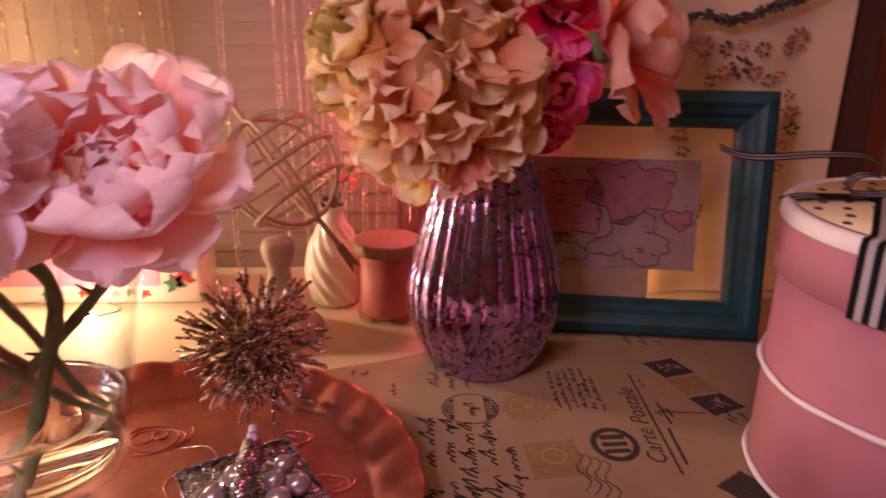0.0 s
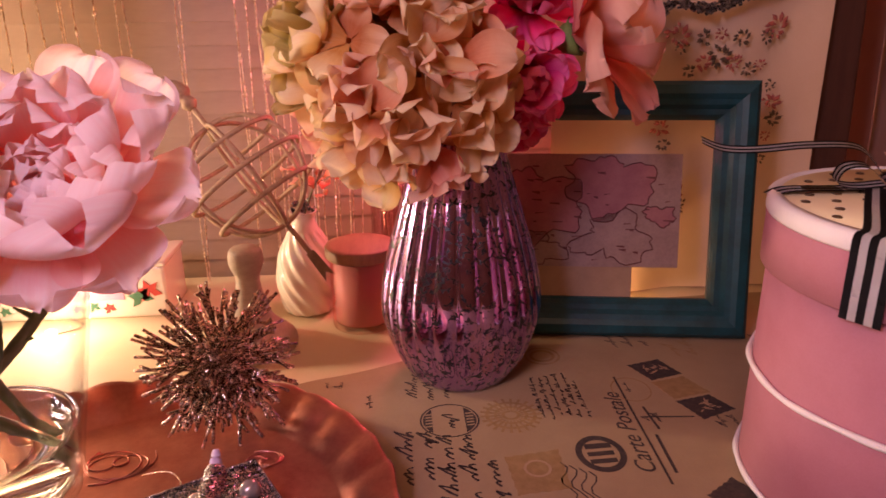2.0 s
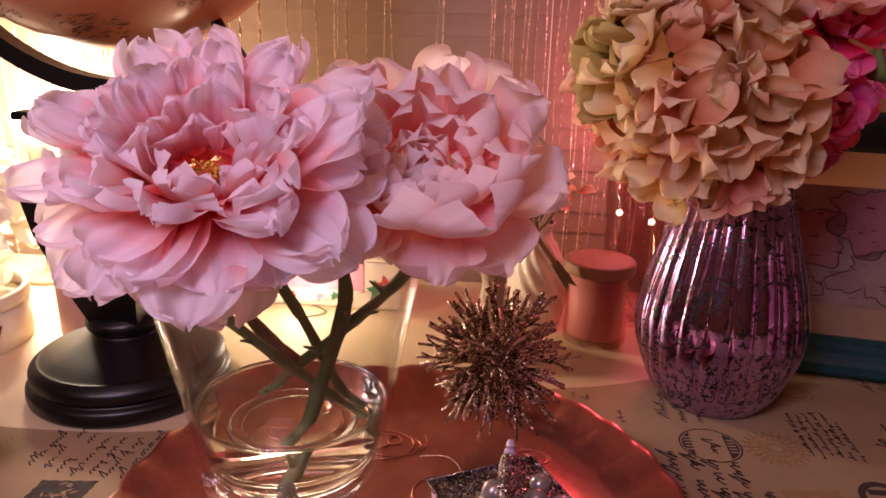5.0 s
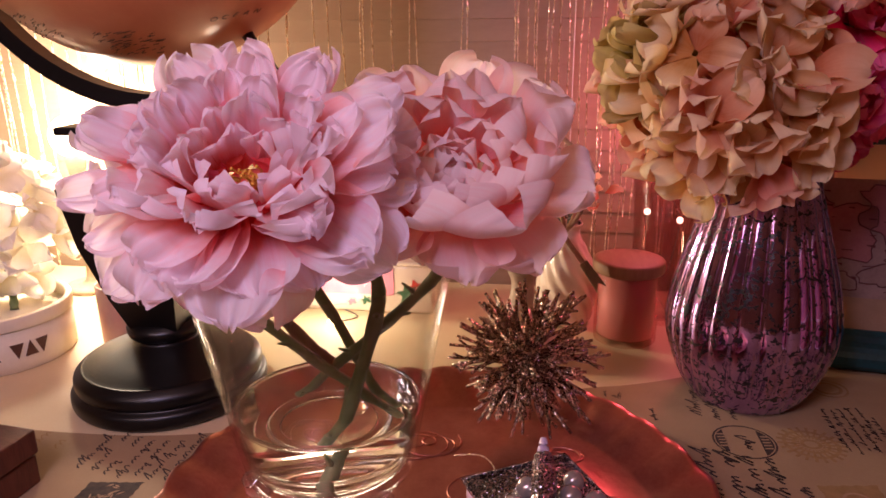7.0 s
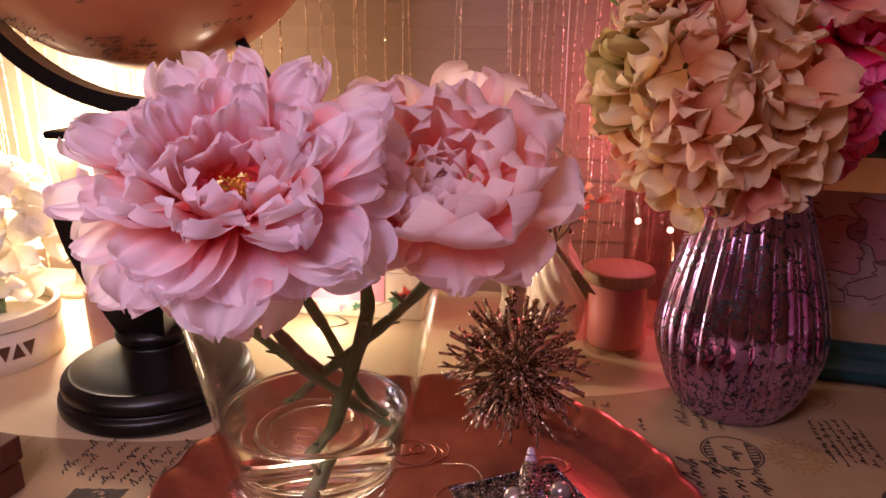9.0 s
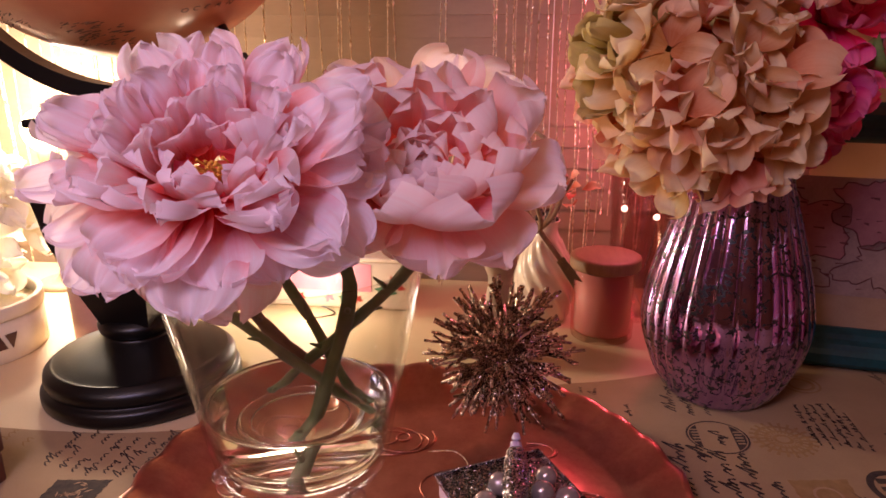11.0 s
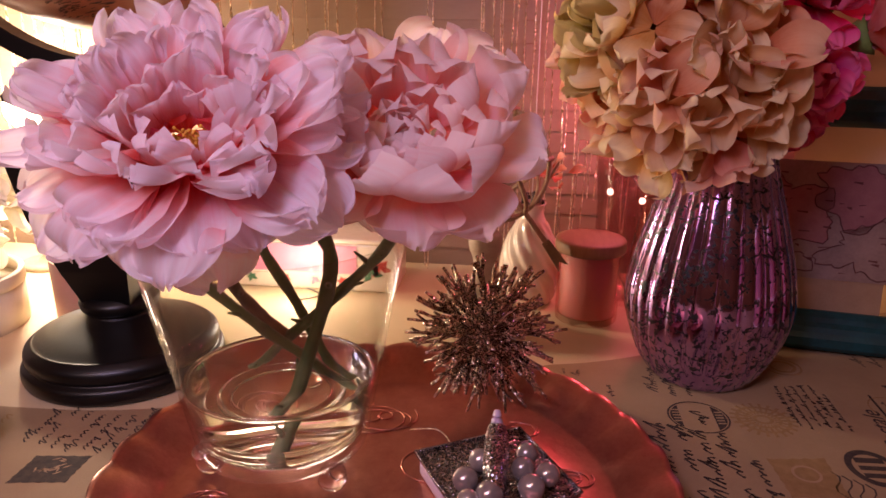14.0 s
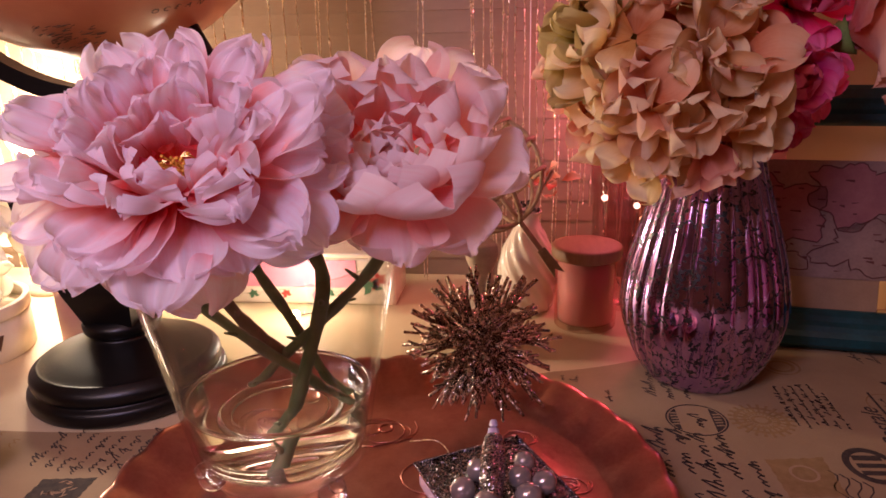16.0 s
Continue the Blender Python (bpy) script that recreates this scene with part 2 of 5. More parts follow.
M = dict(
    linen=plain("cream_linen", "927858", "a48a66", 0.85, scale=14, fine=900, bump=0.5, dist=0.0004),
    cream=plain("cream_tabletop", "cab48c", "d6c49e", 0.55, scale=8, fine=500, bump=0.1),
    ink=plain("faded_black_ink", "2a201c", "4a3a30", 0.9, scale=220, fine=1200, bump=0.2),
    tan=plain("tan_print", "86683e", "9c7c50", 0.9, scale=160, fine=1200, bump=0.2),
    copper=plain("brushed_copper", "b06c60", "d49684", 0.29, 0.92, scale=26, fine=240, bump=0.22, dist=0.0008),
    black=plain("black_painted_wood", "030304", "080709", 0.38, scale=30, fine=200, bump=0.12),
    globe=plain("salmon_globe_paper", "b8683e", "ca8256", 0.45, scale=9, fine=80, bump=0.05, Coat_Weight=0.4, Coat_Roughness=0.15),
    teal=plain("distressed_teal_paint", "062a28", "0e484c", 0.5, scale=40, fine=300, bump=0.35, spread=(0.3, 0.6)),
    wood=plain("dark_red_wood", "4e281e", "6e3e2e", 0.5, scale=25, fine=160, bump=0.3, stretch=(1, 6, 1)),
    palewood=plain("pale_turned_wood", "9a8672", "b9a58c", 0.7, scale=30, fine=240, bump=0.3, stretch=(1, 1, 4)),
    lidwood=plain("light_wood_lid", "8a6444", "a27c58", 0.55, scale=26, fine=200, bump=0.15, stretch=(5, 1, 1)),
    rattan=plain("bleached_twig", "8a6c50", "b3946f", 0.75, scale=120, fine=600, bump=0.5),
    porcelain=plain("ivory_porcelain", "e2cfb8", "ead9c4", 0.22, scale=12, fine=200, bump=0.03, Coat_Weight=0.5),
    whitebox=plain("white_painted_wood", "d8cbb4", "e6dcc8", 0.5, scale=22, fine=240, bump=0.12),
    teaglass=plain("frosted_blush_glass", "b8907c", "c49c88", 0.4, scale=20, fine=300, bump=0.05, Subsurface_Weight=0.2, Subsurface_Scale=0.004),
    wax=plain("coral_wax", "cc9088", "d8a49a", 0.5, scale=20, fine=300, bump=0.06, Subsurface_Weight=0.3, Subsurface_Scale=0.01),
    hatpink=plain("pink_box_paper", "b06c76", "bc7c86", 0.72, scale=18, fine=700, bump=0.2),
    hatlid=plain("cream_lid_paper", "e6cf9c", "efdcae", 0.7, scale=18, fine=700, bump=0.15),
    white=plain("white_trim", "e6dcd6", "f0e8e2", 0.6, scale=40, fine=600, bump=0.15),
    blackrib=plain("black_ribbon", "060607", "0c0b0d", 0.6, scale=60, fine=1500, bump=0.3),
    whiterib=plain("white_ribbon", "dcd6d2", "eae6e2", 0.5, scale=60, fine=1500, bump=0.3),
    dots=plain("bronze_dots", "4a3722", "63492c", 0.5, scale=80, fine=500),
    map=plain("aged_map_paper", "7c6458", "a4887a", 0.40, scale=34, fine=400, bump=0.1, spread=(0.3, 0.7)),
    mapink=plain("map_ink", "5a3430", "72453c", 0.9, scale=60, fine=500),
    mappink=plain("map_pink_land", "8e5a58", "a4706a", 0.85, scale=50, fine=500),
    oldpaper=plain("old_letter_paper", "96785a", "ac8c6c", 0.85, scale=30, fine=500),
    cloth=plain("embroidered_panel_cloth", "d4b590", "dfc4a2", 0.9, scale=10, fine=800, bump=0.35),
    thread_r=plain("rose_thread", "9a4c40", "b06452", 0.85, scale=90, fine=900, bump=0.5),
    thread_d=plain("brown_thread", "4a3a28", "645038", 0.85, scale=90, fine=900, bump=0.5),
    blind=plain("cream_blind_slat", "907660", "a48a72", 0.6, scale=8, fine=240, bump=0.08, stretch=(0.3, 1, 4)),
    wall=plain("warm_plaster", "c8a486", "d4b294", 0.85, scale=6, fine=200, bump=0.15),
    band=plain("dark_brown_post", "4a2c20", "5e3a2a", 0.6, scale=18, fine=160, bump=0.2, stretch=(4, 4, 0.5)),
    curtain=plain("rose_beige_curtain", "d4a48c", "e2b69e", 0.85, scale=16, fine=500, bump=0.3, stretch=(3, 3, 0.4)),
    floorw=plain("oak_floor", "6a4630", "84593c", 0.5, scale=8, fine=120, bump=0.2, stretch=(6, 1, 1)),
    stem=plain("green_stem", "4a6236", "78885a", 0.5, scale=60, fine=500, bump=0.3),
    twig=plain("brown_stem", "6a5a3c", "8c764e", 0.7, scale=70, fine=500, bump=0.4),
    leaf=plain("cloth_leaf", "55702f", "7d8f46", 0.7, scale=60, fine=600, bump=0.3),
    heart=plain("coral_flower_heart", "e0503c", "ee7454", 0.75, scale=120, fine=900, bump=0.4),
    stamen=plain("yellow_stamen", "d08c28", "e4b444", 0.7, scale=90, fine=900, bump=0.3),
    peony=petal_cloth("peony_petal", "ea463e", "f8acaa", "fff6fa", 0.03, 0.60, (0.28, 0.48, 0.74)),
    peony2=petal_cloth("peony_petal_soft", "ee8078", "f8baaf", "fdece6", 0.03, 0.50, (0.16, 0.42, 0.82)),
    hydr=petal_cloth("hydrangea_petal", "c87c38", "eebc80", "f8e0b2", 0.03, 0.35),
    hydrp=petal_cloth("hydrangea_petal_peach", "cc6a42", "eba27c", "f4caa4", 0.03, 0.35),
    hydrg=petal_cloth("hydrangea_petal_green", "8a7430", "ae9448", "c4aa66", 0.03, 0.22),
    hot=petal_cloth("hot_pink_petal", "cc145a", "ec3478", "f878a0", 0.03, 0.2),
    peach=petal_cloth("peach_rose_petal", "d8503c", "f09c7e", "f6c2a8", 0.02, 0.3),
    whitefl=petal_cloth("white_petal", "e4dcc4", "f6f2e6", "fcfaf4", 0.02, 0.35),
    burst=glitter("champagne_glitter", "7a6254", "fbe6d2", 1000),
    silver=glitter("silver_glitter", "2e2a2c", "d6ccd0", 1300),
    tinsel=glitter("tinsel_foil", "c8a880", "fff0d8", 500, 0.28, 0.55, 1.4),
    rope=glitter("grey_tinsel", "33302e", "9a938c", 600, 0.3, 0.8),
    pearl=plain("pearl", "8a7c7a", "b8aaa4", 0.16, 0.5, scale=30, fine=200, bump=0.02, Coat_Weight=0.8, Coat_Roughness=0.05),
    lilac=plain("lilac_plastic", "b9a0b8", "c8b4c8", 0.35, scale=40, fine=300, bump=0.05),
    glass=glass("clear_glass"),
    thin=thin_glass("thin_clear_glass", (0.97, 0.98, 0.97, 1)),
    pinkglass=thin_glass("rose_glass", (0.90, 0.76, 0.76, 1), 0.09),
    coralglass=thin_glass("coral_glass", (0.97, 0.80, 0.78, 1)),
    water=glass("water", (0.97, 0.98, 0.92, 1), 0.0, 1.33),
    mercury=mercury_glass(),
    bulb=glow("warm_bulb", (1.0, 0.72, 0.40, 1), 14),
    dotglint=glow("white_glint", (1.0, 0.80, 0.62, 1), 4),
    flame=glow("tea_light_flame", (1.0, 0.66, 0.30, 1), 9),
    pinkprint=plain("pink_print", "d87a90", "e39aa8", 0.5, scale=30, fine=300, bump=0.05),
    redprint=plain("red_print", "b8322c", "c84a3c", 0.5, scale=50, fine=300, bump=0.05),
    greenprint=plain("green_print", "3a6a4a", "4c7c58", 0.5, scale=50, fine=300, bump=0.05),
)

# ---- shaping helpers ----


def thing(name, place, label, category, group="", kind="", turn=0):
    ob = new(name)
    ob.empty_display_size = 0.02
    ob.matrix_world = pose(*place, 0, 0, turn)
    return tagged(ob, label, category, group, kind)


def mesh_of(name, bm, material, smooth=True):
    me = bpy.data.meshes.new(name)
    bm.to_mesh(me)
    bm.free()
    me.materials.append(material)
    if smooth:
        me.shade_smooth()
    return me


def part(name, bm, material, parent=None, label="", smooth=True, m=None):
    ob = new(name, bm if isinstance(bm, bpy.types.Mesh) else mesh_of(name, bm, material, smooth))
    if parent:
        ob.parent = parent
    if m is not None:
        ob.matrix_local = m
    return tagged(ob, label)


def solo(name, bm, material, label, category, kind="", smooth=True, group="", place=(0, 0, 0)):
    ob = part(name, bm, material, None, "", smooth)
    ob.location = place
    return tagged(ob, label, category, group, kind)


def lathe(profile, seg=48, wave=None):
    """Turns a profile of (radius, height) round z; wave(angle, height, radius) may change the radius."""
    bm = bmesh.new()
    rings = []
    for r, z in profile:
        ring = []
        for i in range(seg):
            a = 2 * math.pi * i / seg
            q = wave(a, z, r) if wave else r
            ring.append(bm.verts.new((max(q, 1e-5) * math.cos(a), max(q, 1e-5) * math.sin(a), z)))
        rings.append(ring)
    for a, b in zip(rings, rings[1:]):
        for i in range(seg):
            bm.faces.new((a[i], a[(i + 1) % seg], b[(i + 1) % seg], b[i]))
    if profile[0][0] > 0.001 and profile[-1][0] > 0.001 and abs(profile[0][1] - profile[-1][1]) < 0.0015:
        for i in range(seg):
            bm.faces.new((rings[-1][i], rings[-1][(i + 1) % seg], rings[0][(i + 1) % seg], rings[0][i]))
    else:
        for ring, flip in ((rings[0], True), (rings[-1], False)):
            bm.faces.new(ring[::-1] if flip else ring)
    bmesh.ops.recalc_face_normals(bm, faces=bm.faces[:])
    return bm


def smooth_profile(pts, steps=6):
    """A rounded line through profile points (Catmull-Rom)."""
    p = [pts[0], *pts, pts[-1]]
    out = []
    for i in range(1, len(p) - 2):
        for s in range(steps):
            t = s / steps
            out.append(tuple(0.5 * (2 * p[i][k] + (p[i + 1][k] - p[i - 1][k]) * t + (2 * p[i - 1][k] - 5 * p[i][k] + 4 * p[i + 1][k] - p[i + 2][k]) * t * t
                       + (3 * p[i][k] - p[i - 1][k] - 3 * p[i + 1][k] + p[i + 2][k]) * t ** 3) for k in range(len(pts[0]))))
    out.append(tuple(pts[-1]))
    return out


def tube(points, radius, seg=8, bm=None, closed=False, taper=None):
    """A round bar along points; taper(s) scales the radius along it."""
    bm = bm or bmesh.new()
    pts = [Vector(p) for p in points]
    n = len(pts)
    rings = []
    up = Vector((0.13, 0.27, 0.95))
    for i, p in enumerate(pts):
        d = (pts[(i + 1) % n] - pts[i - 1]) if closed else (pts[min(i + 1, n - 1)] - pts[max(i - 1, 0)])
        d.normalize()
        if abs(d.dot(up)) > 0.95:
            up = Vector((0.9, 0.2, 0.1))
        x = d.cross(up).normalized()
        y = d.cross(x)
        r = radius * (taper(i / (n - 1)) if taper else 1)
        rings.append([bm.verts.new(p + r * (math.cos(2 * math.pi * k / seg) * x + math.sin(2 * math.pi * k / seg) * y)) for k in range(seg)])
    pairs = list(zip(rings, rings[1:])) + ([(rings[-1], rings[0])] if closed else [])
    for a, b in pairs:
        for k in range(seg):
            bm.faces.new((a[k], a[(k + 1) % seg], b[(k + 1) % seg], b[k]))
    if not closed:
        bm.faces.new(rings[0][::-1])
        bm.faces.new(rings[-1])
    return bm


def box(x0, x1, y0, y1, z0, z1, bevel=0.0, bm=None):
    own = bm is None
    bm = bm or bmesh.new()
    made = bmesh.ops.create_cube(bm, size=1, matrix=Matrix.LocRotScale(((x0 + x1) / 2, (y0 + y1) / 2, (z0 + z1) / 2), None, (x1 - x0, y1 - y0, z1 - z0)))
    if bevel and own:
        bmesh.ops.bevel(bm, geom=bm.edges[:], offset=bevel, segments=2, affect="EDGES", profile=0.6)
    return bm


def ball(r, place=(0, 0, 0), seg=16, bm=None, squash=1.0):
    bm = bm or bmesh.new()
    bmesh.ops.create_uvsphere(bm, u_segments=seg, v_segments=max(6, seg // 2), radius=r, matrix=Matrix.LocRotScale(place, None, (1, 1, squash)))
    return bm


def slab(outline, z0, z1, bm=None):
    """A flat plate with the outline given in x and y."""
    bm = bm or bmesh.new()
    lo, hi = [bm.verts.new((x, y, z0)) for x, y in outline], [bm.verts.new((x, y, z1)) for x, y in outline]
    n = len(lo)
    bm.faces.new(hi)
    bm.faces.new(lo[::-1])
    for i in range(n):
        bm.faces.new((lo[i], lo[(i + 1) % n], hi[(i + 1) % n], hi[i]))
    return bm


def petal_mesh(name, material, length, width, lift, curl, cup, ruffle, seed, notch=0.07, peak=0.70, point=0.0, nu=25, nv=15, fold=0.0):
    """A cloth petal that grows from the origin along y, its face up. lift, curl: its slope in degrees at the root and the tip. point: 0 square, 1 pointed, -1 blunt and round."""
    rnd = random.Random(seed)
    ph, k, ph2, ph3 = rnd.uniform(0, 6.3), rnd.uniform(2.6, 4.6), rnd.uniform(0, 6.3), rnd.uniform(0, 6.3)
    side, deep = rnd.uniform(-0.25, 0.25), rnd.uniform(0.3, 1.0)
    bm = bmesh.new()
    uv = bm.loops.layers.uv.new("UVMap")
    grid, y, z = [], 0.0, 0.0
    place = {}
    for j in range(nv):
        v = j / (nv - 1)
        if point < 0:
            v = 1 - (1 - v) ** 1.5
        a = radians(lift + (curl - lift) * v ** 1.5)
        if j:
            y += math.cos(a) * length * (v - last)
            z += math.sin(a) * length * (v - last)
        last = v
        body = 0.17 + 0.83 * math.sin(0.5 * math.pi * min(1.0, v / peak)) ** 1.25
        if v > peak:
            past = (v - peak) / (1 - peak)
            body *= (1 - (0.985 * past) ** 2.8) ** 0.42 if point < 0 else 1 - 0.17 * past ** 2 if point < 0.5 else math.sqrt(1 - (0.72 + 0.22 * point) * past ** 2)
        w = width * 0.5 * body
        row = []
        for i in range(nu):
            u = 2 * i / (nu - 1) - 1
            back = (0.15 + 0.13 * point) * abs(u) ** (2.4 - 0.9 * point) * v ** 2.0 * length
            if point < 0:
                back = 0.03 * u * u * v ** 3 * length
            elif point < 0.5:
                back = 0.34 * abs(u) ** (2.3 - 1.2 * point) * v ** 2.0 * length
            back += notch * length * v ** 6 * (deep * math.exp(-((u - side) / 0.13) ** 2) + 0.28 * math.sin(9 * u + ph2) + 0.22 * math.sin(17 * u + ph3) + 0.16 * math.sin(29 * u + ph))
            edge = v ** 1.8 if point >= 0 else max(v ** 1.8, 0.9 * v * abs(u) ** 3)
            h = cup * width * u * u * (0.2 + 0.8 * v)
            h += ruffle * width * edge * (0.65 * math.sin(k * u * 1.6 + ph) + 0.35 * math.sin(2.6 * k * u + ph2))
            h += ruffle * width * 0.55 * math.sin(5 * v + ph3) * u * abs(u) + fold * width * abs(u) * v
            h += ruffle * width * 0.22 * math.sin(13 * u + ph3) * v ** 5
            if point < 0:
                h += ruffle * width * (0.30 * math.sin(19 * u + ph2) * v ** 7 + 0.16 * math.sin(21 * v + ph) * u ** 5)
            yy, zz = y - back * math.cos(a), z - back * math.sin(a)
            vert = bm.verts.new((w * u * (1 - 0.2 * abs(cup) * u * u), yy - h * math.sin(a), zz + h * math.cos(a)))
            place[vert] = ((u + 1) / 2, v * (1 - 0.15 * u * u))
            row.append(vert)
        grid.append(row)
    for a, b in zip(grid, grid[1:]):
        for i in range(nu - 1):
            f = bm.faces.new((a[i], a[i + 1], b[i + 1], b[i]))
            for lp in f.loops:
                lp[uv].uv = place[lp.vert]
    off = Vector((seed * 1.37, seed * 0.71, 0.3))
    for vt in bm.verts:
        vt.co += 0.022 * width * place[vt][1] * noise.noise_vector(vt.co * (2.2 / width) + off)
    return mesh_of(name, bm, material)


def axis_frame(place, axis, spin=0):
    q = Vector(axis).normalized().to_track_quat("Z", "Y")
    return Matrix.Translation(place) @ q.to_matrix().to_4x4() @ pose(0, 0, 0, 0, 0, spin)


def word(text, size, material, parent, m, name="lettering"):
    cu = bpy.data.curves.new("text", "FONT")
    cu.body, cu.size, cu.shear = text, size, 0.3
    cu.extrude = 0.00008
    tmp = bpy.data.objects.new("text", cu)
    scene.collection.objects.link(tmp)
    bpy.context.view_layer.update()
    me = bpy.data.meshes.new_from_object(tmp.evaluated_get(bpy.context.evaluated_depsgraph_get()))
    bpy.data.objects.remove(tmp)
    me.materials.clear()
    me.materials.append(material)
    return part(name, me, material, parent, "", m=m)

# ---- the room ----
solo("floor", box(-2.2, 2.2, -2.4, 1.25, -0.80, -0.75), M["floorw"], "brown oak floorboards under the table", "floor", "structure", False)
solo("ceiling", box(-2.2, 2.2, -2.4, 1.25, 1.75, 1.80), M["wall"], "warm beige plaster ceiling", "ceiling", "structure", False)
solo("wall_north", box(-2.2, 2.2, 1.06, 1.16, -0.75, 1.75), M["wall"], "warm beige plaster wall behind the blind", "wall", "structure", False)
solo("wall_south", box(-2.2, 2.2, -2.5, -2.4, -0.75, 1.75), M["wall"], "warm beige plaster wall", "wall", "structure", False)
solo("wall_west", box(-2.3, -2.2, -2.4, 1.06, -0.75, 1.75), M["wall"], "warm beige plaster wall", "wall", "structure", False)
solo("wall_east", box(2.2, 2.3, -2.4, 1.06, -0.75, 1.75), M["wall"], "warm beige plaster wall", "wall", "structure", False)

table = thing("table", (0, 0, 0), "wide cream-topped table against the blind", "table")
part("tabletop", box(-0.95, 1.0, -0.05, 0.985, -0.03, 0.0, 0.004), M["cream"], table, "", False)
for lx in (-0.88, 0.93):
    for ly in (0.02, 0.92):
        part("leg", lathe([(0.02, -0.75), (0.025, -0.4), (0.03, -0.03)], 16), M["palewood"], table, m=Matrix.Translation((lx, ly, 0)))

# printed tablecloth with a soft, slightly wavy back edge
back = [(1.0, 0.87), (0.62, 0.865), (0.45, 0.85), (0.32, 0.80), (0.245, 0.752), (0.204, 0.730), (0.168, 0.716), (0.134, 0.706), (0.05, 0.67), (-0.1, 0.61), (-0.2, 0.58), (-0.282, 0.573), (-0.36, 0.572), (-0.95, 0.56)]
cloth = thing("tablecloth", (0, 0, 0.0), "cream linen tablecloth printed with postmarks and script", "tablecloth")
sheet = part("cloth_sheet", slab([(-0.95, -0.045), (1.0, -0.045)] + smooth_profile(back, 4), 0.0002, 0.0016), M["linen"], cloth, "", False)
CZ = 0.0018


def strokes(name, x0, x1, y0, y1, rows, material, rnd, thick=0.0011, slant=0.0, fill=0.8, tall=0.6):
    """Rows of unreadable joined-up handwriting, drawn as a broad-nibbed line; the rows run along y and stand side by side along x."""
    bm = bmesh.new()
    pitch = (x1 - x0) / rows
    for r in range(rows):
        y = y0 + rnd.uniform(0, 0.008)
        base = x0 + (r + 0.78) * pitch
        stop = y1 - rnd.uniform(0, 0.012)
        while y < stop:
            line, letters = [], rnd.randrange(2, 7)
            for _ in range(letters):
                wide = pitch * tall * rnd.uniform(0.28, 0.50)
                high = pitch * tall * (rnd.uniform(0.85, 1.15) if rnd.random() < 0.25 else rnd.uniform(0.30, 0.55))
                drop = pitch * tall * (0.5 if rnd.random() < 0.12 else 0.0)
                for q in range(7):
                    t = q / 7
                    h = high * (1 - abs(2 * t - 0.86) ** 0.9) - drop * max(0.0, math.sin(2 * math.pi * t - 2.6))
                    line.append((base - h, y + wide * (t - 0.22 * math.sin(2 * math.pi * t)) + (0.65 + slant) * h * 0.8))
                y += wide
            w = thick * 0.5
            for (xa, ya), (xb, yb) in zip(line, line[1:]):
                k = w * rnd.uniform(0.6, 1.0)
                bm.faces.new([bm.verts.new((x, v, CZ)) for x, v in ((xa - k * 0.6, ya - k), (xb - k * 0.6, yb - k), (xb + k * 0.6, yb + k), (xa + k * 0.6, ya + k))])
            y += pitch * tall * (rnd.uniform(0.3, 0.6) if rnd.random() < fill else rnd.uniform(0.8, 2.0))
    return tagged(part(name, bm, material, sheet, "", False), kind="stuff")


def ring_print(cx, cy, rx, ry, w, turn=0, bm=None, n=40):
    bm = bm or bmesh.new()
    c, s = math.cos(radians(turn)), math.sin(radians(turn))
    loops = []
    for k in (1.0, 1.0 - w / rx):
        loops.append([(cx + k * (rx * math.cos(t) * c - ry * math.sin(t) * s), cy + k * (rx * math.cos(t) * s + ry * math.sin(t) * c)) for t in [2 * math.pi * i / n for i in range(n)]])
    for i in range(n):
        j = (i + 1) % n
        vs = [bm.verts.new((*p, CZ)) for p in (loops[0][i], loops[0][j], loops[1][j], loops[1][i])]
        bm.faces.new(vs)
    return bm


def stamp(corners, material, name):
    """A perforated postage stamp with a paler motif."""
    c = [Vector((*p, 0)) for p in corners]
    out = []
    for a, b in zip(c, c[1:] + c[:1]):
        n = 9
        for i in range(n):
            p = a.lerp(b, i / n)
            mid = sum(c, Vector()) / 4
            out.append(tuple((p + (mid - p) * (0.05 if i % 2 else 0.0))[:2]))
    ob = part(name, slab(out[::-1], CZ - 0.0003, CZ), material, sheet, "", False)
    return ob


rnd = random.Random(11)
stamp([(0.425, 0.710), (0.457, 0.719), (0.469, 0.690), (0.438, 0.681)], M["ink"], "dark_stamp")
stamp([(0.436, 0.678), (0.468, 0.686), (0.481, 0.657), (0.446, 0.649)], M["tan"], "tan_stamp")
stamp([(0.446, 0.646), (0.478, 0.654), (0.490, 0.630), (0.458, 0.617)], M["ink"], "dark_stamp")
stamp([(0.292, 0.582), (0.334, 0.588), (0.334, 0.542), (0.295, 0.538)], M["tan"], "tan_stamp")
stamp([(-0.222, 0.514), (-0.183, 0.519), (-0.183, 0.488), (-0.222, 0.482)], M["ink"], "dark_stamp")
